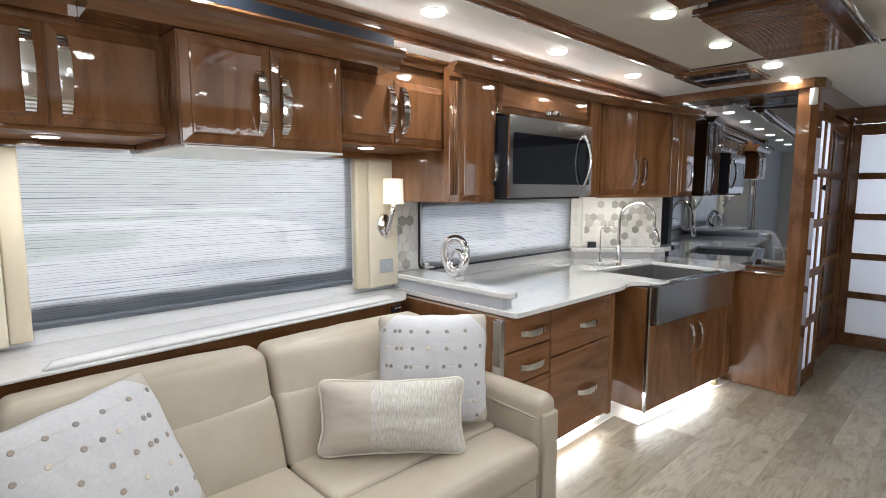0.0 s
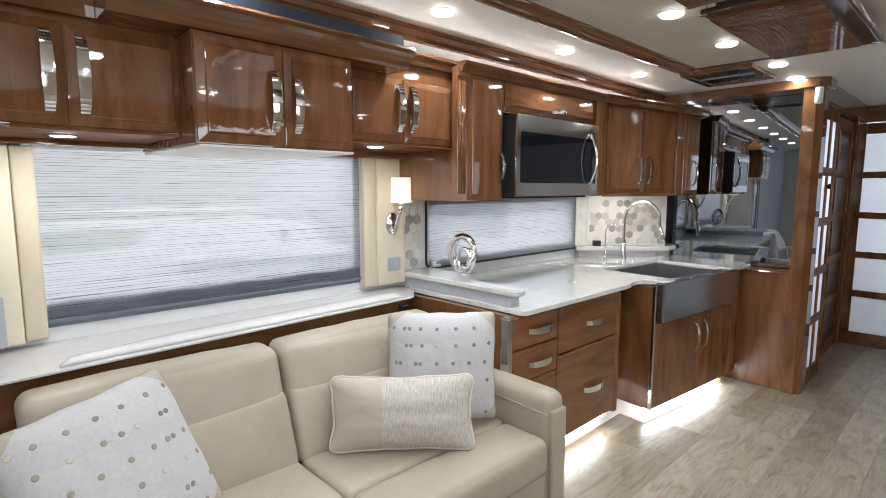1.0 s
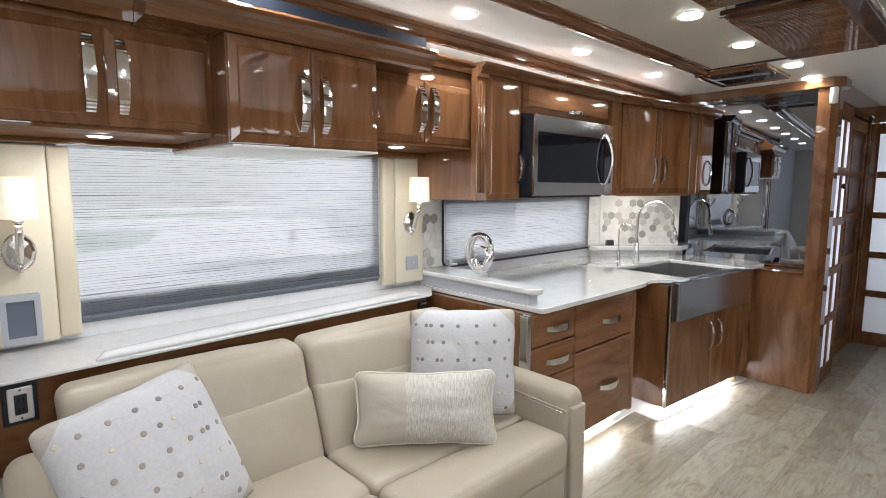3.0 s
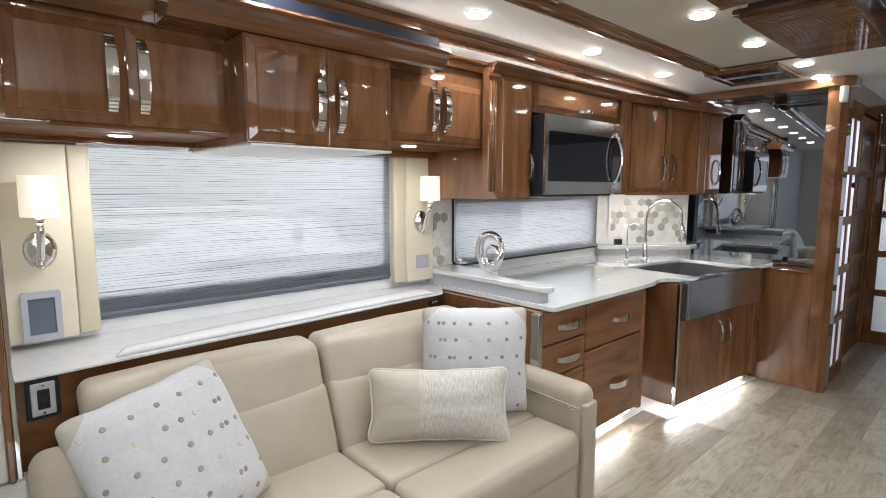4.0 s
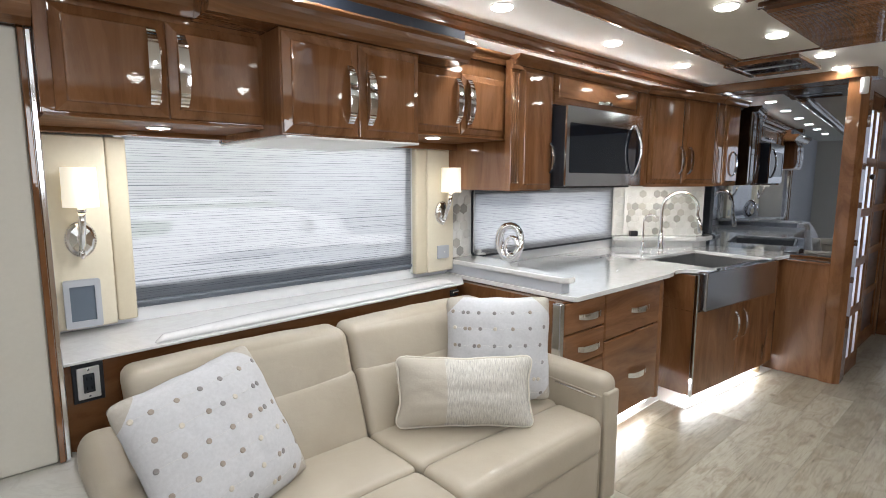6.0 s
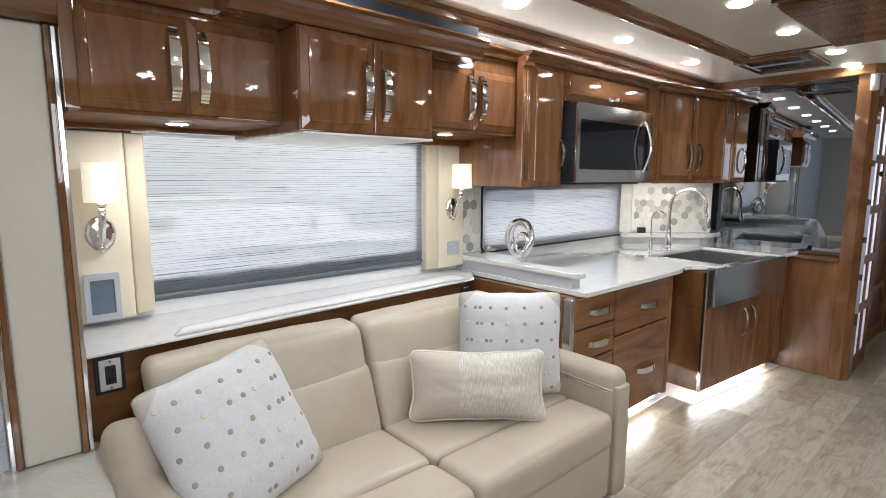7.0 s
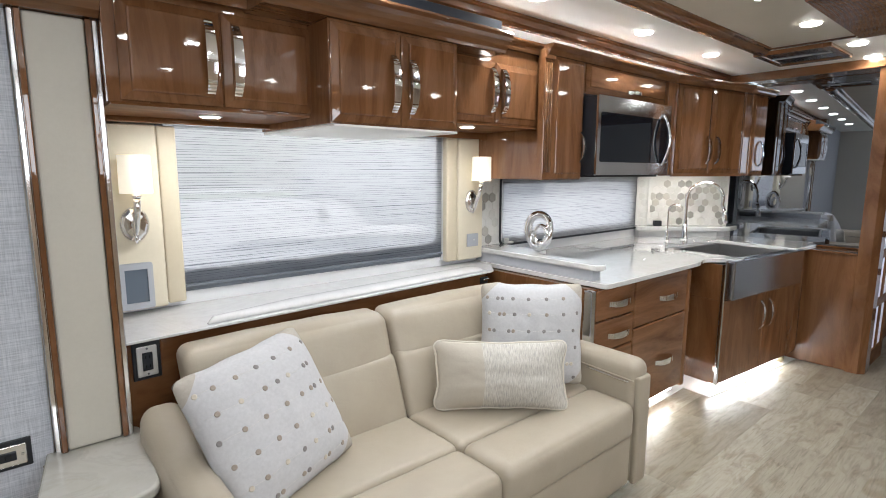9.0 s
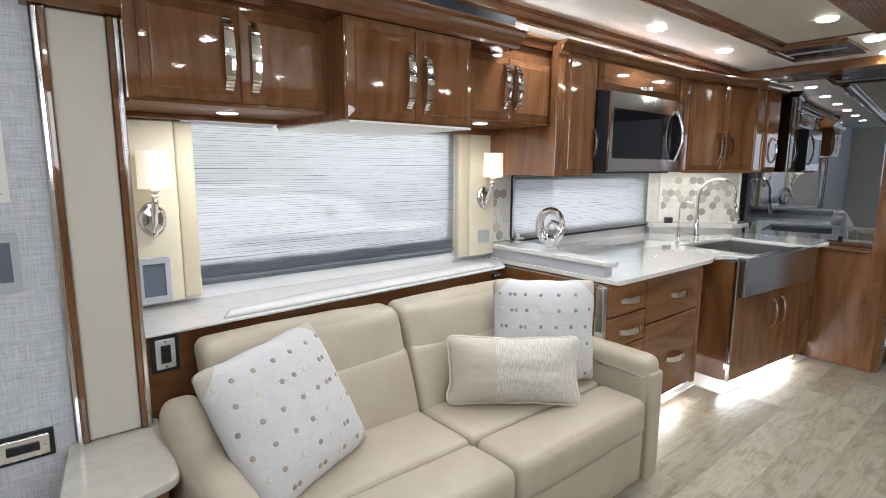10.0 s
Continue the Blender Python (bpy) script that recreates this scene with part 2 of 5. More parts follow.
def plank_material():
    m, nt, b = mat_base("oak_vinyl_plank", (0.4, 0.36, 0.3), 0.35, 0, 0.1)
    rnd = obj_random(nt)
    off = nt.nodes.new("ShaderNodeCombineXYZ")
    sc = nt.nodes.new("ShaderNodeMath")
    sc.operation = "MULTIPLY"
    sc.inputs[1].default_value = 37.0
    nt.links.new(rnd, sc.inputs[0])
    nt.links.new(sc.outputs[0], off.inputs[2])
    nt.links.new(sc.outputs[0], off.inputs[0])
    tc = nt.nodes.new("ShaderNodeTexCoord").outputs["Object"]
    add = nt.nodes.new("ShaderNodeVectorMath")
    add.operation = "ADD"
    nt.links.new(tc, add.inputs[0])
    nt.links.new(off.outputs[0], add.inputs[1])

    def mapped(s):
        mp = nt.nodes.new("ShaderNodeMapping")
        mp.inputs["Scale"].default_value = s
        nt.links.new(add.outputs[0], mp.inputs["Vector"])
        return mp.outputs["Vector"]

    grain = noise_tex(nt, mapped((1.6, 16, 1)), 2.4, 6, 0.65, 1.2)
    fine = noise_tex(nt, mapped((8, 150, 1)), 1.0, 4, 0.6)
    blot = noise_tex(nt, mapped((2.0, 4.5, 1)), 2.0, 5, 0.6, 0.9)
    tone = ramp(nt, rnd, [(0.0, (0.27, 0.238, 0.182)), (0.35, (0.36, 0.33, 0.268)), (0.7, (0.425, 0.397, 0.33)), (1.0, (0.3, 0.268, 0.207))])
    c = mix_col(nt, 0.7, tone, ramp(nt, grain, [(0.28, (0.5, 0.46, 0.4)), (0.5, (0.95, 0.93, 0.9)), (0.75, (1, 1, 1))]), "MULTIPLY")
    c = mix_col(nt, 0.6, c, ramp(nt, blot, [(0.3, (0.55, 0.52, 0.47)), (0.46, (1, 1, 1)), (0.8, (1, 1, 1))]), "MULTIPLY")
    c = mix_col(nt, 0.3, c, ramp(nt, fine, [(0.3, (0.6, 0.58, 0.54)), (0.65, (1, 1, 1))]), "MULTIPLY")
    crack = noise_tex(nt, mapped((2.2, 34, 1)), 1.6, 7, 0.7, 2.2)
    c = mix_col(nt, 0.7, c, ramp(nt, crack, [(0.3, (0.42, 0.38, 0.32)), (0.4, (0.85, 0.83, 0.8)), (0.46, (1, 1, 1))]), "MULTIPLY")
    patch = noise_tex(nt, mapped((3.0, 7.0, 1)), 1.3, 4, 0.6, 1.4)
    c = mix_col(nt, 0.65, c, ramp(nt, patch, [(0.33, (0.6, 0.52, 0.4)), (0.52, (1, 1, 1))]), "MULTIPLY")
    kn = nt.nodes.new("ShaderNodeTexVoronoi")
    kn.inputs["Scale"].default_value = 2.6
    nt.links.new(mapped((1.0, 1.7, 1)), kn.inputs["Vector"])
    c = mix_col(nt, 0.75, c, ramp(nt, kn.outputs["Distance"], [(0.0, (0.3, 0.24, 0.17)), (0.05, (0.6, 0.54, 0.46)), (0.09, (1, 1, 1))]), "MULTIPLY")
    nt.links.new(c, b.inputs["Base Color"])
    bump(nt, b, fine, 0.12, 0.0006)
    return m


PLANK = plank_material()
SUBFLOOR = plaster_material("dark_underlay", (0.12, 0.11, 0.1), (0.15, 0.14, 0.12))


def hex_material():
    m, nt, b = mat_base("hex_marble", (0.8, 0.79, 0.75), 0.14, 0, 0.3)
    r = obj_random(nt)
    tone = ramp(nt, r, [(0.0, (0.84, 0.83, 0.8)), (0.3, (0.76, 0.75, 0.71)), (0.55, (0.8, 0.79, 0.76)), (0.68, (0.4, 0.39, 0.36)), (0.85, (0.56, 0.54, 0.49))])
    tone_node = nt.nodes[-1]
    tone_node.color_ramp.interpolation = "CONSTANT"
    n = noise_tex(nt, coords(nt, world_space=True), 40, 4)
    nt.links.new(mix_col(nt, 0.3, tone, ramp(nt, n, [(0.3, (0.75, 0.74, 0.72)), (0.7, (1, 1, 1))]), "MULTIPLY"), b.inputs["Base Color"])
    return m


HEX = hex_material()
GROUT = plaster_material("white_grout", (0.74, 0.73, 0.69), (0.78, 0.77, 0.73), 0.7)


def emitter(name, colour, strength):
    m = bpy.data.materials.new(name)
    m.use_nodes = True
    nt = m.node_tree
    nt.nodes.remove(nt.nodes["Principled BSDF"])
    e = nt.nodes.new("ShaderNodeEmission")
    e.inputs["Color"].default_value = (*colour, 1)
    e.inputs["Strength"].default_value = strength
    nt.links.new(e.outputs[0], nt.nodes["Material Output"].inputs["Surface"])
    return m


LAMP_DISC = emitter("lamp_lens", (1.0, 0.95, 0.86), 26.0)
LED_STRIP = emitter("led_strip", (1.0, 0.97, 0.92), 19.0)
TASK_LED = emitter("task_led", (1.0, 0.94, 0.83), 95.0)
TOE_LED = emitter("toe_led", (1.0, 0.98, 0.95), 32.0)


def shade_lamp_material():
    m, nt, b = mat_base("lit_lampshade", (0.8, 0.76, 0.68), 0.8)
    b.inputs["Emission Color"].default_value = (1.0, 0.86, 0.64, 1)
    b.inputs["Emission Strength"].default_value = 0.85
    return m


LAMPSHADE = shade_lamp_material()


def blind_material():
    """Woven see-through shade with thin dark threads, broken along their length."""
    m = bpy.data.materials.new("woven_solar_shade")
    m.use_nodes = True
    nt = m.node_tree
    b = nt.nodes["Principled BSDF"]
    b.inputs["Roughness"].default_value = 0.9
    drift = noise_tex(nt, coords(nt, (0.7, 1, 75), world_space=True), 1.0, 2, 0.5)
    shift = nt.nodes.new("ShaderNodeMath")
    shift.operation = "MULTIPLY"
    shift.inputs[1].default_value = 0.016
    nt.links.new(drift, shift.inputs[0])
    lift_z = nt.nodes.new("ShaderNodeCombineXYZ")
    nt.links.new(shift.outputs[0], lift_z.inputs[2])
    moved = nt.nodes.new("ShaderNodeVectorMath")
    moved.operation = "ADD"
    nt.links.new(coords(nt, world_space=True), moved.inputs[0])
    nt.links.new(lift_z.outputs[0], moved.inputs[1])
    threads = nt.nodes.new("ShaderNodeTexWave")
    threads.wave_type, threads.bands_direction = "BANDS", "Z"
    threads.inputs["Scale"].default_value = 31.0
    nt.links.new(moved.outputs[0], threads.inputs["Vector"])
    weft = noise_tex(nt, coords(nt, (3, 1, 420), world_space=True), 1.0, 2, 0.5)
    br = noise_tex(nt, coords(nt, (11, 1, 170), world_space=True), 1.0, 2, 0.5)
    line = ramp(nt, threads.outputs["Fac"], [(0.0, (1, 1, 1)), (0.03, (0.85, 0.85, 0.85)), (0.09, (0, 0, 0))])
    keep = ramp(nt, br, [(0.34, (0.15, 0.15, 0.15)), (0.55, (1, 1, 1))])
    dark = mix_col(nt, 1.0, line, keep, "MULTIPLY")
    soft = ramp(nt, weft, [(0.3, (0.86, 0.86, 0.87)), (0.6, (0.97, 0.97, 0.97))])
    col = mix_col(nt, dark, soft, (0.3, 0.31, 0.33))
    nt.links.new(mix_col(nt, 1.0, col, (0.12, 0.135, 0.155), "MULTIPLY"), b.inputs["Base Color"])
    tl = nt.nodes.new("ShaderNodeBsdfTranslucent")
    nt.links.new(col, tl.inputs["Color"])
    tr = nt.nodes.new("ShaderNodeBsdfTransparent")
    nt.links.new(col, tr.inputs["Color"])
    m1 = nt.nodes.new("ShaderNodeMixShader")
    m1.inputs[0].default_value = 0.62
    nt.links.new(b.outputs[0], m1.inputs[1])
    nt.links.new(tl.outputs[0], m1.inputs[2])
    m2 = nt.nodes.new("ShaderNodeMixShader")
    m2.inputs[0].default_value = 0.33
    nt.links.new(m1.outputs[0], m2.inputs[1])
    nt.links.new(tr.outputs[0], m2.inputs[2])
    nt.links.new(m2.outputs[0], nt.nodes["Material Output"].inputs["Surface"])
    return m


BLIND = blind_material()


def glass_material(name="clear_glass", rough=0.0):
    m, nt, b = mat_base(name, (1, 1, 1), rough)
    b.inputs["Transmission Weight"].default_value = 1.0
    b.inputs["IOR"].default_value = 1.1
    return m


GLASS = glass_material()


def frosted_material():
    m, nt, b = mat_base("frosted_glass", (0.72, 0.73, 0.76), 0.7)
    n = noise_tex(nt, coords(nt, world_space=True), 2, 2)
    nt.links.new(ramp(nt, n, [(0.3, (0.7, 0.71, 0.74)), (0.7, (0.78, 0.79, 0.81))]), b.inputs["Base Color"])
    tl = nt.nodes.new("ShaderNodeBsdfTranslucent")
    tl.inputs["Color"].default_value = (0.85, 0.87, 0.92, 1)
    mx = nt.nodes.new("ShaderNodeMixShader")
    mx.inputs[0].default_value = 0.6
    nt.links.new(b.outputs[0], mx.inputs[1])
    nt.links.new(tl.outputs[0], mx.inputs[2])
    nt.links.new(mx.outputs[0], nt.nodes["Material Output"].inputs["Surface"])
    return m


FROSTED = frosted_material()
GRASS = plaster_material("mown_grass", (0.06, 0.13, 0.035), (0.1, 0.18, 0.05), 0.9)
CONCRETE = plaster_material("pale_concrete", (0.55, 0.54, 0.52), (0.62, 0.61, 0.59), 0.85)
PAINT_WHITE = plaster_material("pale_vehicle_paint", (0.52, 0.53, 0.54), (0.56, 0.57, 0.58), 0.3)
FOLIAGE = plaster_material("far_foliage", (0.05, 0.1, 0.04), (0.08, 0.14, 0.06), 0.9)


# ---- mesh helpers ----
def mesh_object(name, bm, material, smooth=False):
    me = bpy.data.meshes.new(name)
    bm.normal_update()
    bm.to_mesh(me)
    bm.free()
    if smooth:
        for p in me.polygons:
            p.use_smooth = True
    for mt in (material if isinstance(material, (list, tuple)) else [material]):
        me.materials.append(mt)
    return new(name, me)


def part(name, bm, material, parent, label="", smooth=False):
    ob = mesh_object(name, bm, material, smooth)
    ob.parent = parent
    return tagged(ob, label) if label else ob


def shared(name, source, parent, m):
    """Another piece on the same mesh, at the pose m under parent."""
    ob = new(name, source.data)
    ob.parent = parent
    ob.matrix_basis = m
    return ob


def thing(name, m, label, category, group="", kind=""):
    ob = new(name)
    ob.empty_display_size = 0.1
    ob.matrix_world = m
    return tagged(ob, label, category, group, kind)


def solid(name, bm, material, label, category="", group="", kind="", m=None, smooth=False):
    ob = mesh_object(name, bm, material, smooth)
    if m is not None:
        ob.matrix_world = m
    return tagged(ob, label, category, group, kind)


def box(x0, x1, y0, y1, z0, z1, bevel=0.0, seg=2, bm=None):
    out = bm or bmesh.new()
    one = bmesh.new()
    bmesh.ops.create_cube(one, size=1.0)
    for v in one.verts:
        v.co = Vector(((x0 + x1) / 2 + v.co.x * (x1 - x0), (y0 + y1) / 2 + v.co.y * (y1 - y0), (z0 + z1) / 2 + v.co.z * (z1 - z0)))
    if bevel:
        bmesh.ops.bevel(one, geom=one.edges[:], offset=bevel, segments=seg, affect="EDGES", profile=0.5)
    merge(out, one)
    return out


def merge(dst, src):
    idx = {v: dst.verts.new(v.co) for v in src.verts}
    for f in src.faces:
        nf = dst.faces.new([idx[v] for v in f.verts])
        nf.smooth = f.smooth
        nf.material_index = f.material_index
    src.free()
    return dst


def prism(outline, z0, z1, bevel=0.0, seg=3):
    """A slab over an outline of x, y points."""
    bm = bmesh.new()
    low = [bm.verts.new((x, y, z0)) for x, y in outline]
    high = [bm.verts.new((x, y, z1)) for x, y in outline]
    n = len(outline)
    top = bm.faces.new(high)
    bot = bm.faces.new(low[::-1])
    for i in range(n):
        bm.faces.new((low[i], low[(i + 1) % n], high[(i + 1) % n], high[i]))
    bmesh.ops.recalc_face_normals(bm, faces=bm.faces[:])
    if bevel:
        bmesh.ops.bevel(bm, geom=list(set(top.edges[:] + bot.edges[:])), offset=bevel, segments=seg, affect="EDGES", profile=0.5)
    return bm


def profile_x(points, x0, x1):
    """A y, z outline drawn out along x."""
    bm = bmesh.new()
    a = [bm.verts.new((x0, y, z)) for y, z in points]
    b = [bm.verts.new((x1, y, z)) for y, z in points]
    n = len(points)
    bm.faces.new(a)
    bm.faces.new(b[::-1])
    for i in range(n):
        bm.faces.new((a[i], b[i], b[(i + 1) % n], a[(i + 1) % n]))
    bmesh.ops.recalc_face_normals(bm, faces=bm.faces[:])
    return bm


def rings(w, h, steps):
    """A front of nested rectangles, facing -y: steps of (inset, y)."""
    bm = bmesh.new()
    loops = []
    for inset, y in steps:
        loops.append([bm.verts.new(c) for c in ((inset, y, inset), (w - inset, y, inset), (w - inset, y, h - inset), (inset, y, h - inset))])
    for a, b in zip(loops, loops[1:]):
        for i in range(4):
            bm.faces.new((a[i], a[(i + 1) % 4], b[(i + 1) % 4], b[i]))
    bm.faces.new(loops[-1])
    bm.faces.new(loops[0][::-1])
    bmesh.ops.recalc_face_normals(bm, faces=bm.faces[:])
    return bm


def tube(points, radius, sides=10, closed=False, bm=None):
    bm = bm or bmesh.new()
    pts = [Vector(p) for p in points]
    radii = radius if isinstance(radius, (list, tuple)) else [radius] * len(pts)
    loops = []
    n = len(pts)
    side = None
    for i, p in enumerate(pts):
        if closed:
            d = (pts[(i + 1) % n] - pts[i - 1]).normalized()
        else:
            d = (pts[min(i + 1, n - 1)] - pts[max(i - 1, 0)]).normalized()
        ref = side if side is not None else (Vector((1, 0, 0)) if abs(d.x) < 0.8 else Vector((0, 1, 0)))
        side = (ref - d * ref.dot(d)).normalized()
        up = d.cross(side)
        loops.append([bm.verts.new(p + (side * math.cos(a) + up * math.sin(a)) * radii[i]) for a in (2 * math.pi * k / sides for k in range(sides))])
    pairs = list(zip(loops, loops[1:])) + ([(loops[-1], loops[0])] if closed else [])
    for a, b in pairs:
        for k in range(sides):
            f = bm.faces.new((a[k], a[(k + 1) % sides], b[(k + 1) % sides], b[k]))
            f.smooth = True
    if not closed:
        bm.faces.new(loops[0][::-1])
        bm.faces.new(loops[-1])
    return bm


def lathe(profile, sides=24, bm=None, centre=(0, 0, 0)):
    """Radius and z pairs turned round the upright axis."""
    bm = bm or bmesh.new()
    loops = [[bm.verts.new((centre[0] + r * math.cos(a), centre[1] + r * math.sin(a), centre[2] + z)) for a in (2 * math.pi * k / sides for k in range(sides))] for r, z in profile]
    for a, b in zip(loops, loops[1:]):
        for k in range(sides):
            f = bm.faces.new((a[k], a[(k + 1) % sides], b[(k + 1) % sides], b[k]))
            f.smooth = True
    bm.faces.new(loops[0][::-1])
    bm.faces.new(loops[-1])
    return bm


def strap(length, width, bow, thick=0.004, steps=44):
    """A bowed strap handle, upright, standing off -y; ends rest on y = 0."""
    bm = bmesh.new()
    loops = []
    for i in range(steps + 1):
        u = i / steps
        e = min(1.0, min(u, 1 - u) / 0.16)
        off = -bow * (0.35 * e * e * (3 - 2 * e) + 0.65 * math.sin(math.pi * u) ** 0.8) - thick
        if min(u, 1 - u) < 0.17:
            off -= 0.0016 * (i % 2)
        wd = width * (0.85 + 0.3 * math.sin(math.pi * u))
        z = (u - 0.5) * length
        crown_y = 0.0004
        sec = ((-wd / 2, off), (-wd / 3, off - 0.6 * crown_y), (-wd / 8, off - crown_y), (wd / 8, off - crown_y), (wd / 3, off - 0.6 * crown_y), (wd / 2, off), (wd / 2, off + thick), (-wd / 2, off + thick))
        loops.append([bm.verts.new((x, y, z)) for x, y in sec])
    for a, b in zip(loops, loops[1:]):
        for k in range(8):
            bm.faces.new((a[k], a[(k + 1) % 8], b[(k + 1) % 8], b[k]))
    bm.faces.new(loops[0][::-1])
    bm.faces.new(loops[-1])
    bmesh.ops.recalc_face_normals(bm, faces=bm.faces[:])
    return bm


def axis_steps(half, r, n):
    s = [-half, -half + 0.12 * r, -half + 0.36 * r, -half + 0.66 * r, -half + r]
    core = [(-half + r) + (2 * half - 2 * r) * k / n for k in range(1, n)]
    return s + core + [-v for v in reversed(s)]


def puffy(cx, cy, cz, dx, dy, dz, r, puff=(0, 0, 0), n=(10, 6, 6), wrinkle=0.0):
    """A soft upholstered block: rounded edges, faces swollen by puff along each axis."""
    h = Vector((dx / 2, dy / 2, dz / 2))
    axes = [axis_steps(h[k], r, n[k]) for k in range(3)]
    bm = bmesh.new()
    made = {}

    def vert(p):
        key = tuple(round(c, 5) for c in p)
        if key not in made:
            p = Vector(p)
            q = Vector([max(-(h[k] - r), min(h[k] - r, p[k])) for k in range(3)])
            d = p - q
            s = q + d.normalized() * r if d.length > 1e-6 else p.copy()
            for k in range(3):
                i, j = (k + 1) % 3, (k + 2) % 3
                f = max(0.0, 1 - (p[i] / h[i]) ** 2) * max(0.0, 1 - (p[j] / h[j]) ** 2)
                s[k] += puff[k] * f * (p[k] / h[k])
            if wrinkle:
                w = noise.noise(Vector((s.x + cx, s.y + cy, s.z + cz)) * 9.0)
                s += (s.normalized()) * wrinkle * w
            made[key] = bm.verts.new((s.x + cx, s.y + cy, s.z + cz))
        return made[key]

    for k in range(3):
        i, j = (k + 1) % 3, (k + 2) % 3
        for sgn in (-1, 1):
            for a0, a1 in zip(axes[i], axes[i][1:]):
                for b0, b1 in zip(axes[j], axes[j][1:]):
                    quad = []
                    for a, b in ((a0, b0), (a1, b0), (a1, b1), (a0, b1)):
                        p = [0, 0, 0]
                        p[k], p[i], p[j] = sgn * h[k], a, b
                        quad.append(vert(p))
                    f = bm.faces.new(quad if sgn > 0 else quad[::-1])
                    f.smooth = True
    return bm


def arc(cx, cy, r, a0, a1, n):
    return [(cx + r * math.cos(radians(a0 + (a1 - a0) * k / n)), cy + r * math.sin(radians(a0 + (a1 - a0) * k / n))) for k in range(n + 1)]


def round_rect(x0, x1, z0, z1, r, n=6):
    return arc(x1 - r, z1 - r, r, 0, 90, n) + arc(x0 + r, z1 - r, r, 90, 180, n) + arc(x0 + r, z0 + r, r, 180, 270, n) + arc(x1 - r, z0 + r, r, 270, 360, n)


def ring_frame(outer, inner, y0, y1):
    """A frame in the x, z plane between two outlines of equal length."""
    bm = bmesh.new()
    n = len(outer)
    vs = [[bm.verts.new((x, y, z)) for x, z in line] for line, y in ((outer, y0), (inner, y0), (inner, y1), (outer, y1))]
    for a, b in zip(vs, vs[1:] + vs[:1]):
        for k in range(n):
            bm.faces.new((a[k], a[(k + 1) % n], b[(k + 1) % n], b[k]))
    bmesh.ops.recalc_face_normals(bm, faces=bm.faces[:])
    return bm


# ---- the place ----
CEIL = 2.19
WALL_Y = 2.50

# floor: underlay with separate planks laid on it (planks at the end of the file)
floor = solid("floor", box(-3.2, 7.3, -1.4, 2.6, -0.06, -0.006), SUBFLOOR, "pale weathered oak vinyl plank floor", "floor", kind="structure")


def wall_with_openings(x0, x1, y0, y1, z0, z1, holes):
    bm = bmesh.new()
    edge = x0
    for hx0, hx1, hz0, hz1 in holes:
        box(edge, hx0, y0, y1, z0, z1, bm=bm)
        box(hx0, hx1, y0, y1, z0, hz0, bm=bm)
        box(hx0, hx1, y0, y1, hz1, z1, bm=bm)
        edge = hx1
    box(edge, x1, y0, y1, z0, z1, bm=bm)
    return bm


solid("wall_window", wall_with_openings(-0.25, 7.3, WALL_Y, WALL_Y + 0.06, 0.0, CEIL, [(0.235, 1.63, 1.02, 1.70), (2.15, 3.74, 1.005, 1.36)]), WALL_PALE,
      "pale vinyl slide-out wall with two windows", "wall", kind="structure")
solid("wall_side", box(-3.2, -0.21, 2.09, 2.15, 0, CEIL), LINEN, "grey linen-textured wallcovering on the coach side wall", "wall", kind="structure")
solid("wall_slide_end", box(-0.25, -0.19, 2.152, WALL_Y - 0.002, 0, CEIL), WALL_CREAM, "cream vinyl end of the slide-out", "wall", kind="structure")
solid("wall_opposite", box(-3.2, 7.3, -1.46, -1.402, 0, CEIL), WALL_TAN, "plain tan vinyl wall across the aisle", "wall", kind="structure")
solid("wall_front", box(-3.26, -3.202, -1.46, 2.6, 0, CEIL), WALL_CREAM, "plain cream wall towards the cab", "wall", kind="structure")
solid("wall_rear", box(7.22, 7.28, -1.4, 2.6, 0, CEIL), WALL_CREAM, "plain wall at the end of the rear room", "wall", kind="structure")
solid("wall_bath", box(4.96, 6.2, 1.10, 1.16, 0, CEIL), WOOD, "cherry panelled wall beside the rear passage", "wall", kind="structure")
solid("wall_mirror_back", box(4.56, 4.62, 1.047, WALL_Y - 0.002, 0, CEIL), WOOD, "cherry partition wall at the end of the galley", "wall", kind="structure")
solid("ceiling", box(-3.2, 7.3, -1.4, 2.6, CEIL, CEIL + 0.05), CEIL_WHITE, "white vinyl coach ceiling", "ceiling", kind="structure")
solid("ceiling_panel", box(-3.0, 3.44, 0.2, 1.47, CEIL - 0.006, CEIL - 0.001), CEIL_BEIGE, "beige padded vinyl centre panel of the ceiling", "ceiling panel", kind="structure")

# ceiling mouldings
MOULD = [(1.452, CEIL - 0.001), (1.452, CEIL - 0.01), (1.462, CEIL - 0.014)] + [(1.518 - 0.042 * math.cos(radians(a)), CEIL - 0.012 - 0.028 * math.sin(radians(a))) for a in range(10, 171, 16)] + [(1.572, CEIL - 0.014), (1.585, CEIL - 0.009), (1.585, CEIL - 0.001)]
solid("trim_ceiling_long", profile_x(MOULD, -3.0, 3.46), WOODX, "glossy cherry moulding along the ceiling panel", "moulding", kind="structure")
solid("trim_ceiling_cross", box(3.442, 3.462, 0.2, 1.454, CEIL - 0.014, CEIL - 0.001, 0.003), DARKWOOD, "thin dark moulding across the ceiling", "moulding", kind="structure")
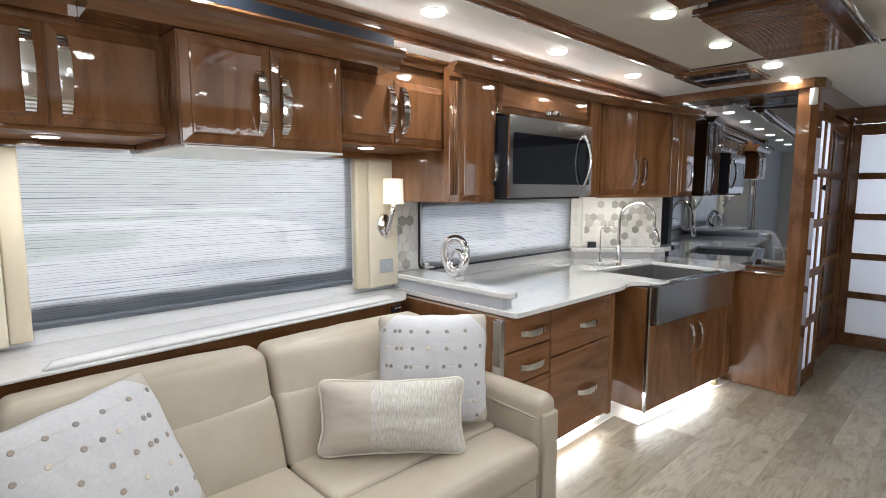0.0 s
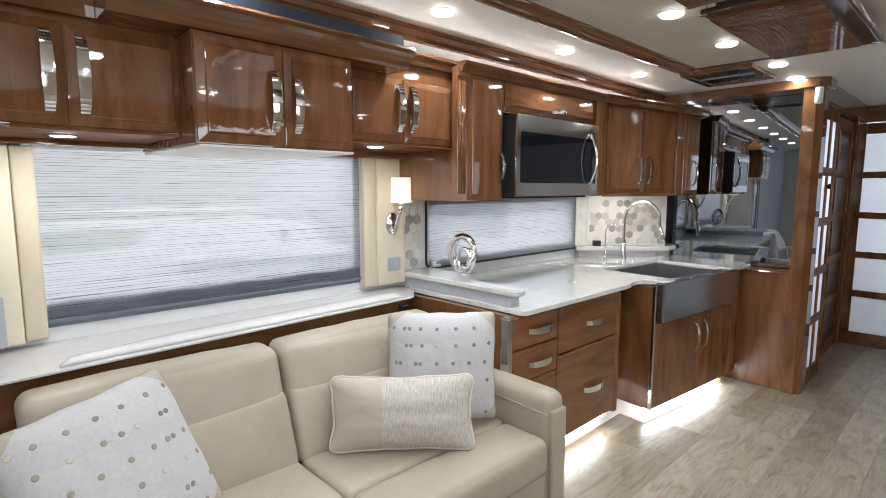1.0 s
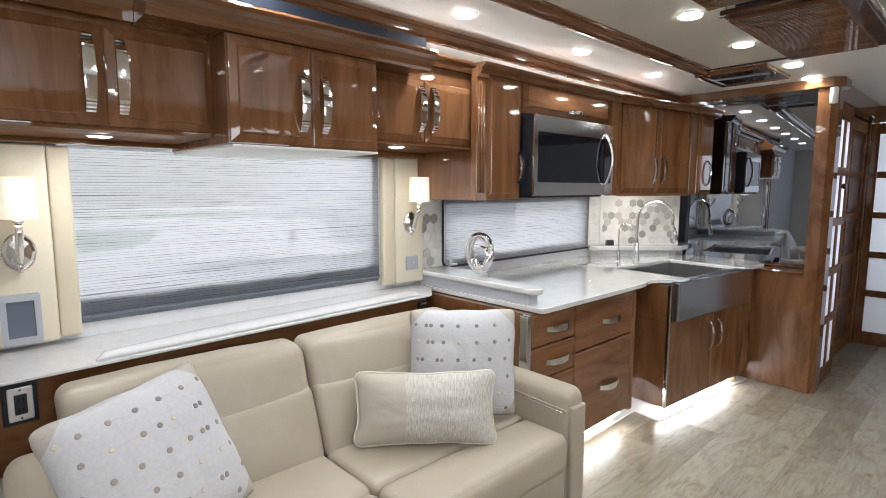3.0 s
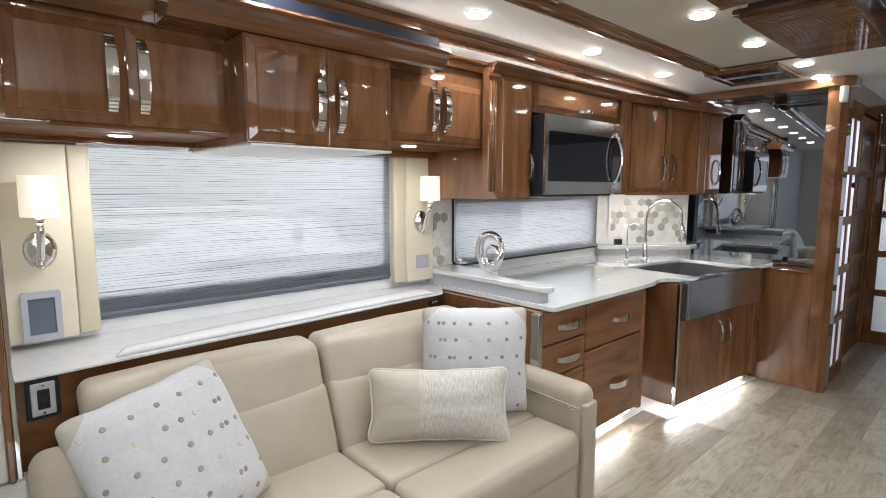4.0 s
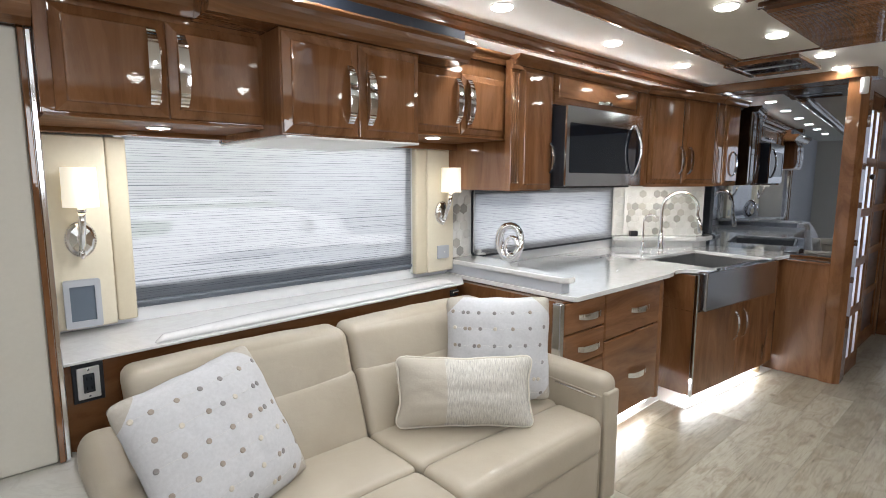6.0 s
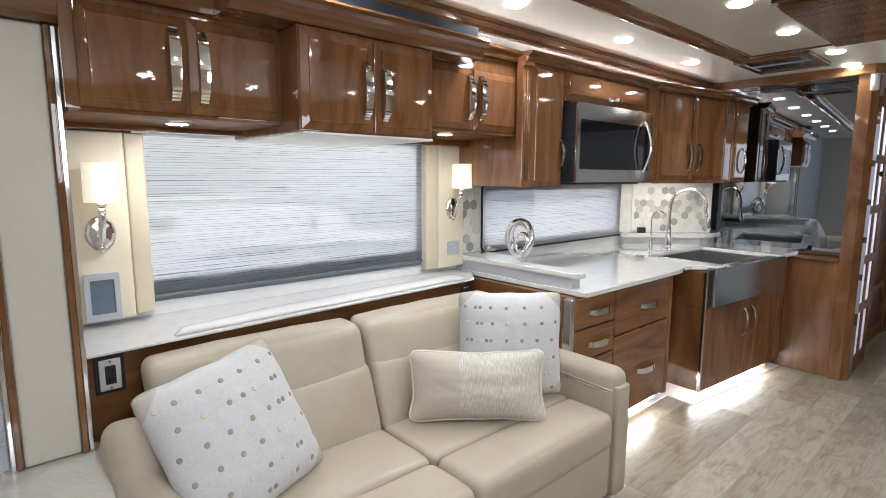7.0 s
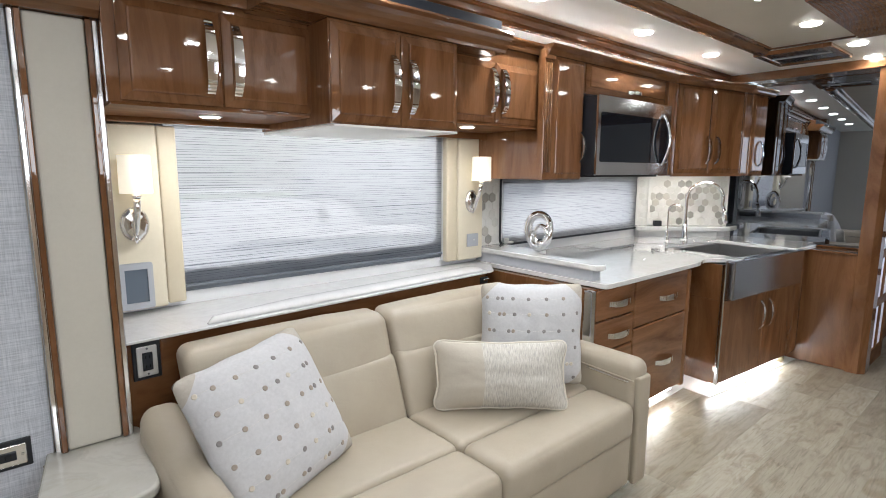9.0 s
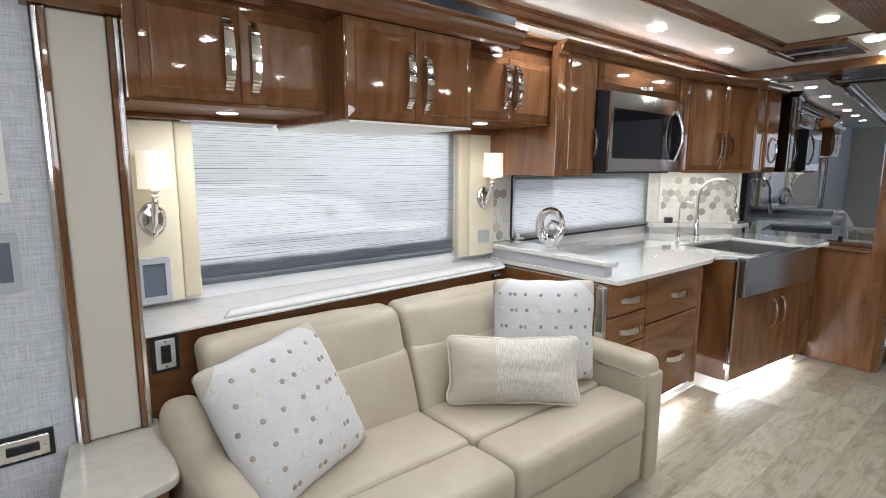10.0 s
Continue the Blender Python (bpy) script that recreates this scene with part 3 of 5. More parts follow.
solid("trim_cove", profile_x([(2.008, CEIL - 0.001), (2.008, CEIL - 0.014), (2.016, CEIL - 0.02), (2.018, CEIL - 0.044), (2.026, CEIL - 0.05), (2.03, CEIL - 0.06), (2.06, CEIL - 0.06), (2.07, CEIL - 0.001)], -0.19, 4.33), WOODX,
      "cherry cove trim under the ceiling edge", "moulding", kind="structure")
solid("trim_beam", box(4.29, 4.559, 1.0, 2.5, 2.125, CEIL - 0.001, 0.006), WOODY, "cherry header beam over the tinted mirror", "moulding", kind="structure")

# the cove light above the cabinets
cove = thing("cove_light", pose(0, 0, 0), "warm white light strip hidden above the wall cabinets", "light strip")
part("strip", box(0.2, 4.25, 2.10, 2.13, 2.062, 2.07), LED_STRIP, cove)

# slide-out floor lip under the cabinets
lip = [(1.9, 2.45), (1.9, 1.68), (3.11, 1.69), (3.085, 1.51), (3.6, 1.445), (4.34, 1.38), (4.34, 2.45)]
solid("trim_floor_lip", prism(lip, -0.004, 0.006, 0.002, 1), WHITE_PLASTIC, "white slide-out floor plate below the galley", "floor plate", kind="structure")


# ---- windows and shades ----
def window(name, x0, x1, z0, z1, label):
    w = thing(name, pose(0, 0, 0), label, "window", kind="structure")
    out = [(min(max(x, x0 - 0.02), x1 + 0.02), min(max(z, z0 - 0.02), z1 + 0.02)) for x, z in round_rect(x0 - 0.02, x1 + 0.02, z0 - 0.02, z1 + 0.02, 0.012)]
    part("window_frame", ring_frame(out, round_rect(x0 + 0.012, x1 - 0.012, z0 + 0.012, z1 - 0.012, 0.05), WALL_Y - 0.002, WALL_Y + 0.05), GREY_PLASTIC, w, "grey frame with rounded corners")
    # slate strip added to darken the shade where no glass lies behind
    if z1 > 1.5:
        part("unlit_band_strip", box(x0 - 0.016, x1 + 0.08, WALL_Y - 0.0075, WALL_Y - 0.0045, z0 - 0.08, z0 + 0.008), SLATE, w, "added dark strip for the unlit band below the glass")
    pane = part("pane", box(x0 - 0.01, x1 + 0.01, WALL_Y + 0.062, WALL_Y + 0.066, z0 - 0.01, z1 + 0.01), GLASS, w)
    pane.visible_shadow = False
    return w


window("window_1", 0.235, 1.63, 1.02, 1.70, "large fixed coach window behind a woven shade")
w2 = window("window_2", 2.15, 3.74, 1.005, 1.36, "long low galley window behind a woven shade")


part("gasket", ring_frame(round_rect(2.115, 3.835, 0.962, 1.41, 0.045), round_rect(2.127, 3.823, 0.974, 1.398, 0.04), 2.462, 2.469), BLACK, w2, "black rubber gasket with rounded corners")


def shade(x0, x1, z0, z1, y, label):
    s = thing("roller_shade", pose((x0 + x1) / 2, y, z0), label, "window shade", "woven window shades")
    w = (x1 - x0) / 2
    bm = bmesh.new()
    n = 40
    cols = [[bm.verts.new((-w + 2 * w * k / n, 0.0015 * math.sin(k * 0.7), z)) for k in range(n + 1)] for z in (0.012, z1 - z0)]
    for k in range(n):
        bm.faces.new((cols[0][k], cols[0][k + 1], cols[1][k + 1], cols[1][k]))
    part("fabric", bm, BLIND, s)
    part("hem_bar", box(-w, w, -0.007, 0.007, 0.0, 0.014, 0.003), SLATE, s, "slate grey hem bar")
    part("roller", tube([(-w, 0.0, z1 - z0 + 0.012), (w, 0.0, z1 - z0 + 0.012)], 0.014, 14), WHITE_PLASTIC, s)
    return s


shade(0.272, 1.725, 0.955, 1.66, 2.488, "large translucent white woven shade drawn over the window")
shade(2.13, 3.82, 0.955, 1.40, 2.487, "long translucent white woven shade over the galley window")


stud_bm = bmesh.new()
bmesh.ops.create_icosphere(stud_bm, subdivisions=2, radius=0.007)
solid("shade_stud", stud_bm, BLACK, "small black stud beside the window shade", "stud", m=pose(1.7, 2.464, 1.545))


# ---- slide-out fascia, padded panels, sill ----
post = thing("fascia_post", pose(-0.099, 2.07, 0), "tall ivory vinyl fascia with cherry edges and chrome strips", "fascia post")
part("panel", box(-0.078, 0.062, -0.018, 0.012, 0.597, 1.853, 0.008, 3), FASCIA_VINYL, post, "ivory vinyl panel")
part("edge", box(0.063, 0.078, -0.026, 0.014, 0.597, 1.853, 0.003), WOOD, post)
part("edge", box(-0.094, -0.079, -0.026, 0.014, 0.597, 1.853, 0.003), WOOD, post)
part("chrome_strip", box(0.079, 0.094, -0.02, 0.014, 0.597, 1.853, 0.003), CHROME, post, "polished chrome strip")
part("chrome_strip", box(-0.108, -0.095, -0.022, 0.014, 0.597, 1.853, 0.003), CHROME, post, "polished chrome strip")
header = profile_x([(2.03, 1.855), (2.0, 1.87), (1.985, 1.9), (1.985, 2.02), (1.96, 2.06), (1.94, 2.1), (1.94, CEIL - 0.002), (2.086, CEIL - 0.002), (2.086, 1.855)], -0.23, -0.005)
solid("fascia_header", header, WOODX, "cherry capping above the ivory fascia post", "header")


def padded(x0, x1, y, z0, z1, name, label, mat):
    p = thing(name, pose((x0 + x1) / 2, y, z0), label, "wall panel", "padded window panels")
    w, h = x1 - x0, z1 - z0
    part("pad", puffy(0, 0.02, h / 2, w, 0.04, h, 0.008, (0, 0.004, 0), (6, 2, 10)), mat, p, "padded vinyl face")
    part("backing", box(-w / 2 + 0.003, w / 2 - 0.003, 0.041, 0.064, 0.003, h - 0.003), WHITE_PLASTIC, p)
    return p


padded(-0.02, 0.206, 2.43, 0.905, 1.598, "padded_panel", "cream padded panel carrying a lit sconce beside the window", PANEL_VINYL)
padded(0.208, 0.274, 2.437, 0.912, 1.598, "padded_panel", "narrow tan padded strip along the window shade", TAN_VINYL)
padded(1.735, 1.93, 2.43, 0.915, 1.618, "padded_panel", "cream padded panel carrying a lit sconce beside the galley", PANEL_VINYL)
padded(1.655, 1.733, 2.437, 0.915, 1.618, "padded_panel", "narrow tan padded strip along the window shade", TAN_VINYL)

SILL_Z, SILL_TURN = 0.887, 3.53
sill_line = [(-0.012, WALL_Y - 0.002), (-0.012, 2.083), (1.77, 2.192), (1.8, 2.205), (1.915, 2.34), (1.915, WALL_Y - 0.002)]
solid("window_sill", prism(sill_line, SILL_Z - 0.01, SILL_Z, 0.003), LEDGE, "white quartz ledge behind the sofa", "ledge")
riser = bmesh.new()
cuts = []
for i in range(49):
    u = i / 48
    x = 0.262 + 1.49 * u
    e = min(1.0, u / 0.02, (1 - u) / 0.02)
    e = math.sqrt(max(0.0, 1 - (1 - e) ** 2))
    y0 = 2.083 + 0.0612 * (x + 0.012) + 0.022
    wide = (0.06 + 0.075 * min(1.0, u / 0.25)) * (0.35 + 0.65 * e)
    cuts.append([riser.verts.new((x, y0 + wide * k / 12, SILL_Z + 0.0005 + (0.004 + 0.016 * e) * math.sin(math.pi * k / 12) ** 0.55)) for k in range(13)])
for a, b in zip(cuts, cuts[1:]):
    for k in range(12):
        riser.faces.new((a[k], b[k], b[k + 1], a[k + 1])).smooth = True
for end in (cuts[0], cuts[-1][::-1]):
    riser.faces.new(end)
riser.faces.new([c[0] for c in cuts] + [c[-1] for c in reversed(cuts)])
bmesh.ops.recalc_face_normals(riser, faces=riser.faces[:])
solid("sill_riser", riser, LEDGE, "low rounded white stone strip on the ledge", "stone strip")
panel = thing("sofa_surround", pose(0, 2.135, 0, 0, 0, SILL_TURN), "dark cherry panel between the ledge and the sofa", "wood panel")
part("face", box(-0.012, 1.77, 0, 0.03, 0.1, SILL_Z - 0.011, 0.003), WOODX, panel)
part("end", box(1.771, 1.9, 0.1, 0.13, 0.1, SILL_Z - 0.011, 0.003), WOODX, panel)
latch = thing("ledge_latch", pose(1.755, 2.2315, 0.83, 0, 0, 3.53), "small chrome latch on the end of the cherry panel", "latch")
part("plate", box(-0.03, 0.03, 0, 0.008, -0.018, 0.018, 0.003), BLACK, latch)
part("lever", box(-0.018, 0.028, -0.012, 0.0, 0.0, 0.01, 0.003), CHROME, latch)


# ---- cabinets ----
def front(name, w, h, mat, parent, m, label="", raised=True):
    steps = [(0.0, 0.02), (0.0, 0.006), (0.006, 0.0)]
    if raised:
        steps = [(0.0, 0.022), (0.0, 0.017), (0.0015, 0.0145), (0.004, 0.0135), (0.027, 0.0065), (0.0285, 0.0025), (0.0305, 0.0008), (0.034, 0.0)]
    d = part(name, rings(w, h, steps), mat, parent, label)
    d.matrix_basis = m
    return d


def handle(parent, x, z, length=0.14, level=False, width=0.02, bow=0.028):
    hd = part("handle", strap(length, width, bow), CHROME, parent, "bowed chrome strap handle", True)
    hd.matrix_basis = pose(x, 0, z, 0, 90 if level else 0, 0)
    for p in hd.data.polygons:
        p.use_smooth = False
    return hd


def wall_cabinet(name, x0, x1, y, z0, z1, depth, label, doors, handles, rot=0.0, door_z=None, frame_w=0.012):
    """A wall cabinet: doors as (from, to) along its width; handles as (door, x from the door's left, z from its bottom, length)."""
    c = thing(name, pose(x0, y, z0, 0, 0, rot), label, "cabinet", "galley and lounge wall cabinets")
    w = x1 - x0
    part("body", box(0, w, 0.021, depth, 0, z1 - z0, 0.002, 1), WOOD, c)
    dz0, dz1 = door_z or (0.006, z1 - z0 - 0.006)
    made = []
    for a, b in doors:
        made.append(front("door", b - a, dz1 - dz0, WOOD, c, pose(a, 0, dz0)))
    for k, hx, hz, ln in handles:
        handle(made[k], hx, hz, ln, width=0.028)
    return c


wall_cabinet("wall_cabinet", -0.004, 0.617, 1.975, 1.626, 2.012, 0.475, "glossy cherry wall cabinet with two raised-panel doors above the sconce",
             [(0.032, 0.318), (0.322, 0.634)], [(0, 0.245, 0.147, 0.222), (1, 0.038, 0.145, 0.218)], door_z=(0.006, 0.295))
wall_cabinet("wall_cabinet", 0.618, 1.196, 1.83, 1.592, 1.935, 0.62, "glossy cherry centre wall cabinet standing proud of its neighbours",
             [(0.004, 0.29), (0.296, 0.574)], [(0, 0.246, 0.145, 0.2), (1, 0.036, 0.142, 0.195)], door_z=(0.006, 0.333))
wall_cabinet("wall_cabinet", 1.2, 1.853, 1.955, 1.648, 2.03, 0.495, "glossy cherry wall cabinet with two doors beside the galley",
             [(0.04, 0.343), (0.347, 0.648)], [(0, 0.268, 0.145, 0.2), (1, 0.036, 0.145, 0.2)], door_z=(0.006, 0.28))

# rails and undersides below the lounge cabinets
solid("cabinet_rail", box(-0.002, 0.616, 2.36, 2.40, 1.6, 1.625, 0.003), WOODX, "cherry light rail under the lounge cabinet", "rail", "cabinet rails")
solid("cabinet_rail", box(1.2, 1.89, 2.36, 2.40, 1.607, 1.647, 0.003), WOODX, "cherry light rail under the lounge cabinet", "rail", "cabinet rails")
solid("cabinet_underside", box(-0.002, 0.616, 2.402, 2.495, 1.602, 1.625), WOODX, "cherry board under the lounge cabinet", "board", "cabinet undersides")
solid("cabinet_underside", box(1.2, 1.89, 2.402, 2.495, 1.609, 1.647), WOODX, "cherry board under the lounge cabinet", "board", "cabinet undersides")
solid("cabinet_underside", box(0.0, 0.612, 1.985, 2.358, 1.6185, 1.6255), MATTWOOD, "plain cherry soffit board under the lounge cabinet", "board", "cabinet undersides")
solid("cabinet_underside", box(1.204, 1.85, 1.965, 2.358, 1.6405, 1.6475), MATTWOOD, "plain cherry soffit board under the lounge cabinet", "board", "cabinet undersides")
solid("cabinet_underside", box(0.624, 1.19, 1.838, 2.45, 1.582, 1.591, 0.002), WHITE_PLASTIC, "white panel under the centre cabinet", "board", "cabinet undersides")

# cornice above the lounge cabinets
CORN = [(2.03, 1.936), (1.838, 1.936), (1.826, 1.945), (1.818, 1.962), (1.804, 1.978), (1.79, 1.99), (1.788, 2.004), (1.794, 2.014), (2.03, 2.014)]
cornice = thing("cornice", pose(0, 0, 0), "deep cherry cornice with a black strip above the lounge cabinets", "cornice")
part("moulding", profile_x(CORN, 0.395, 1.462), WOODX, cornice)
part("black_strip", box(-0.18, 1.448, 1.845, 1.875, 2.0145, 2.068, 0.002), NAVY, cornice, "black lacquered strip")
part("cap", box(-0.18, 1.446, 1.876, 2.03, 2.0145, 2.066), WOODX, cornice)
CROWN_L = [(1.974, 1.94), (1.962, 1.94), (1.958, 1.97), (1.95, 1.985), (1.935, 2.0), (1.932, 2.013), (1.974, 2.013)]
solid("cornice_return", profile_x(CROWN_L, -0.17, 0.394), WOODX, "cherry crown moulding over the lounge cabinet", "moulding")


def crown(x0, x1, y, z, label, rot=0.0, depth=0.1):
    pts = [(0.02, 0.0), (-0.004, 0.0), (-0.012, 0.012), (-0.014, 0.024), (-0.03, 0.034), (-0.034, 0.04), (-0.034, 0.047), (depth, 0.047), (depth, 0.0)]
    return solid("crown_moulding", profile_x(pts, 0, x1 - x0), WOODX, label, "moulding", "galley crown mouldings", m=pose(x0, y, z, 0, 0, rot))


crown(1.40, 1.862, 1.955, 1.997, "cherry crown moulding over the lounge cabinet end")
crown(1.835, 3.21, 1.9, 1.997, "cherry crown moulding over the microwave")
crown(3.13, 3.97, 1.885, 1.997, "cherry crown moulding over the angled galley cabinet", -10)
crown(3.96, 4.345, 1.735, 1.997, "cherry crown moulding beside the tinted mirror", -4)

# galley wall cabinets
solid("galley_gable", box(1.895, 1.912, 1.925, WALL_Y - 0.002, 1.388, 2.02), WOOD, "glossy cherry end panel of the galley cabinets", "gable")
column = thing("fluted_column", pose(1.845, 1.9, 1.388), "slim fluted cherry column at the end of the galley cabinets", "column")
part("shaft", box(-0.03, 0.04, 0.0, 0.04, 0.0, 0.632, 0.004), WOOD, column)
for k in range(3):
    part("flute", tube([(-0.016 + 0.018 * k, -0.001, 0.04), (-0.016 + 0.018 * k, -0.001, 0.57)], 0.006, 8), WOOD, column)
part("capital", box(-0.034, 0.044, -0.012, 0.01, 0.585, 0.605, 0.004), WOOD, column)
wall_cabinet("wall_cabinet", 1.89, 2.168, 1.9, 1.388, 2.012, 0.58, "tall narrow glossy cherry wall cabinet beside the microwave", [(0.004, 0.274)], [(0, 0.235, 0.165, 0.16)])
lift = thing("wall_cabinet", pose(2.17, 1.9, 1.845), "low cherry cabinet with a lift-up door above the microwave", "cabinet", "galley and lounge wall cabinets")
part("body", box(0, 0.9, 0.021, 0.58, 0, 0.175), WOODX, lift)
d = front("door", 0.868, 0.163, WOODX, lift, pose(0.008, 0, 0.008))
handle(d, 0.46, 0.03, 0.13, True, 0.02)
solid("cabinet_stile", box(3.062, 3.19, 1.9, 1.94, 1.405, 2.02, 0.004), WOOD, "plain cherry stile beside the microwave", "stile")
wall_cabinet("wall_cabinet", 3.19, 4.0, 1.903, 1.416, 2.022, 0.5, "double-door glossy cherry wall cabinet set at an angle", [(0.03, 0.402), (0.408, 0.79)], [(0, 0.322, 0.16, 0.19), (1, 0.05, 0.16, 0.19)], rot=-10)
wall_cabinet("wall_cabinet", 3.995, 4.345, 1.757, 1.402, 2.022, 0.25, "slim cherry wall cabinet meeting the tinted mirror", [(0.1, 0.34)], [(0, 0.13, 0.16, 0.19)], rot=-4)

# microwave
mw = thing("microwave_oven", pose(2.172, 1.825, 1.412), "stainless over-the-range microwave oven with dark glass door", "microwave")
MW_W, MW_H = 0.79, 0.418
part("body", box(0.004, MW_W - 0.004, 0.013, 0.5, 0, MW_H, 0.002), BLACK, mw, "black metal casing")
door = part("door", ring_frame([(x, z) for x, z in round_rect(0.0, MW_W, 0.0, MW_H, 0.004)], round_rect(0.026, MW_W - 0.022, 0.07, MW_H - 0.085, 0.012), 0.0, 0.012), STEEL, mw, "brushed stainless door frame")
part("glass", box(0.02, MW_W - 0.016, 0.004, 0.011, 0.064, MW_H - 0.08), BLACK_GLASS, door, "dark smoked glass")
pts = [(MW_W - 0.1, 0.0, MW_H - 0.06)] + [(MW_W - 0.1 + 0.012 * math.sin(math.pi * k / 10), -0.012 - 0.032 * math.sin(math.pi * k / 10), MW_H - 0.07 - 0.28 * k / 10) for k in range(11)] + [(MW_W - 0.1, 0.0, 0.06)]
part("handle", tube(pts, 0.0095, 10), CHROME, door, "curved polished handle")
part("badge", lathe([(0.014, 0), (0.014, 0.002)], 16), CHROME, door, "round maker's badge").matrix_basis = pose(MW_W * 0.55, 0.0, MW_H - 0.042, 90, 0, 0)
part("vent", box(0.06, MW_W - 0.06, 0.04, 0.4, -0.012, -0.001, 0.003), BLACK, mw, "black underside vent")


# ---- galley base ----
base = thing("base_cabinet", pose(1.88, 1.6, 0.125), "cherry base cabinet with five drawers under the quartz counter", "cabinet", "galley base cabinets")
part("body", box(0.004, 1.0, 0.021, 0.85, 0, 0.738), WOOD, base)
part("corner_post", box(-0.03, 0.004, 0.0, 0.05, 0.0, 0.738, 0.006), STEEL, base, "brushed metal corner post")
for dx0, dx1, dz0, dz1, hx, hz in ((0.006, 0.362, 0.575, 0.732, 0.205, 0.078), (0.006, 0.362, 0.41, 0.568, 0.205, 0.078), (0.006, 0.362, 0.008, 0.403, 0.205, 0.28),
                                    (0.372, 0.97, 0.478, 0.732, 0.35, 0.125), (0.372, 0.97, 0.008, 0.47, 0.35, 0.215)):
    dr = front("drawer", dx1 - dx0, dz1 - dz0, WOODX, base, pose(dx0, 0, dz0), "", False)
    handle(dr, hx, hz, 0.185, True, 0.03, 0.032)
part("end_stile", puffy(0.985, 0.03, 0.36, 0.05, 0.08, 0.74, 0.02, (0, 0, 0), (2, 2, 4)), WOOD, base, "rounded corner stile")

sinkcab = thing("base_cabinet", pose(3.095, 1.475, 0.09, 0, 0, -6), "cherry sink base cabinet with two doors above a lit toe space", "cabinet", "galley base cabinets")
part("body", box(0.0, 1.1, 0.022, 0.7, 0, 0.545), WOOD, sinkcab)
part("edge_strip", box(-0.014, 0.0, 0.0, 0.02, 0, 0.78, 0.002), STEEL, sinkcab, "bright metal edge strip")
for a, b, hx in ((0.004, 0.53, 0.474), (0.537, 1.0, 0.058)):
    dd = front("door", b - a, 0.54, WOOD, sinkcab, pose(a, 0, 0.004), "", False)
    handle(dd, hx, 0.385, 0.2, width=0.027, bow=0.034)
part("end_stile", puffy(1.06, 0.04, 0.33, 0.12, 0.09, 0.66, 0.03, (0, 0, 0), (2, 2, 4)), WOOD, sinkcab, "rounded end stile")
part("side", box(0.0, 0.018, 0.022, 0.7, 0.546, 0.772), WOOD, sinkcab)
part("upper_front", box(1.0, 1.1, 0.0, 0.05, 0.66, 0.772, 0.003), WOOD, sinkcab)
part("foot", box(1.04, 1.08, 0.06, 0.1, -0.09, 0.0), BRASS, sinkcab)
sidewood = thing("galley_end_panel", pose(0, 0, 0), "plain cherry panel below the tinted mirror", "wood panel")
part("panel", box(4.308, 4.34, 1.076, 1.46, 0.004, 0.85, 0.003), SATINWOOD, sidewood)
part("ledge", box(4.285, 4.558, 1.076, 1.46, 0.851, 0.8645, 0.004), WOODY, sidewood)

# toe space lights
toe = thing("toe_light", pose(0, 0, 0), "bright white strip light under the galley cabinets", "light strip", "toe lights")
part("strip", box(1.95, 2.86, 1.66, 1.668, 0.075, 0.1235), TOE_LED, toe)
toe2 = thing("toe_light", pose(3.1, 1.488, 0.0, 0, 0, -6), "bright white strip light under the sink cabinet", "light strip", "toe lights")
part("strip", box(0.02, 1.0, 0.05, 0.058, 0.045, 0.0885), TOE_LED, toe2)
solid("toe_kick", box(1.94, 4.33, 1.95, 1.97, 0.007, 0.2), WHITE_PLASTIC, "white toe kick board under the galley", "toe kick", kind="structure")

# counter with a scooped front and a sink cut-out
line = [(1.925, WALL_Y - 0.003), (1.925, 1.66)] + [(1.955 + 0.03 * math.cos(radians(a)), 1.60 + 0.03 * math.sin(radians(a))) for a in (180, 210, 240, 270)]
line += [(2.5, 1.567), (2.9, 1.568), (2.96, 1.575), (3.02, 1.592), (3.07, 1.597), (3.12, 1.58), (3.155, 1.54), (3.175, 1.49), (3.195, 1.46), (3.24, 1.452)]
line += [(3.30, 1.456), (3.345, 2.0), (4.09, 1.925), (4.04, 1.372), (4.36, 1.342), (4.41, 1.35), (4.44, 1.385), (4.5, 1.42), (4.45, WALL_Y - 0.003)]
counter = thing("countertop", pose(0, 0, 0), "white quartz galley countertop with a scooped front edge", "countertop")
part("slab", prism(line, 0.866, 0.892, 0.004, 2), QUARTZ, counter)
led = [(1.925, WALL_Y - 0.004), (1.925, 1.69)] + [(1.975 + 0.05 * math.cos(radians(a)), 1.67 + 0.05 * math.sin(radians(a))) for a in (180, 210, 240, 270, 300, 330, 360)] + [(2.03, 2.05), (2.06, 2.1), (2.15, 2.12), (2.16, WALL_Y - 0.004)]
part("raised_ledge", prism(led, 0.945, 0.975, 0.008, 3), QUARTZ, counter)
part("ledge_riser", prism([(1.935, 2.49), (1.935, 1.66), (2.0, 1.66), (2.0, 2.49)], 0.893, 0.944), GREY_PLASTIC, counter, "grey band under the raised ledge")
shelf_line = [(3.78, 2.49), (3.74, 2.44), (3.76, 2.405), (4.2, 1.965), (4.3, 1.93), (4.44, 1.93), (4.43, 2.49)]
part("corner_shelf", prism(shelf_line, 0.945, 0.985, 0.01, 3), QUARTZ, counter)
part("corner_riser", prism([(3.8, 2.49), (3.79, 2.45), (4.22, 2.0), (4.3, 1.975), (4.43, 1.975), (4.42, 2.49)], 0.893, 0.944), QUARTZ, counter)

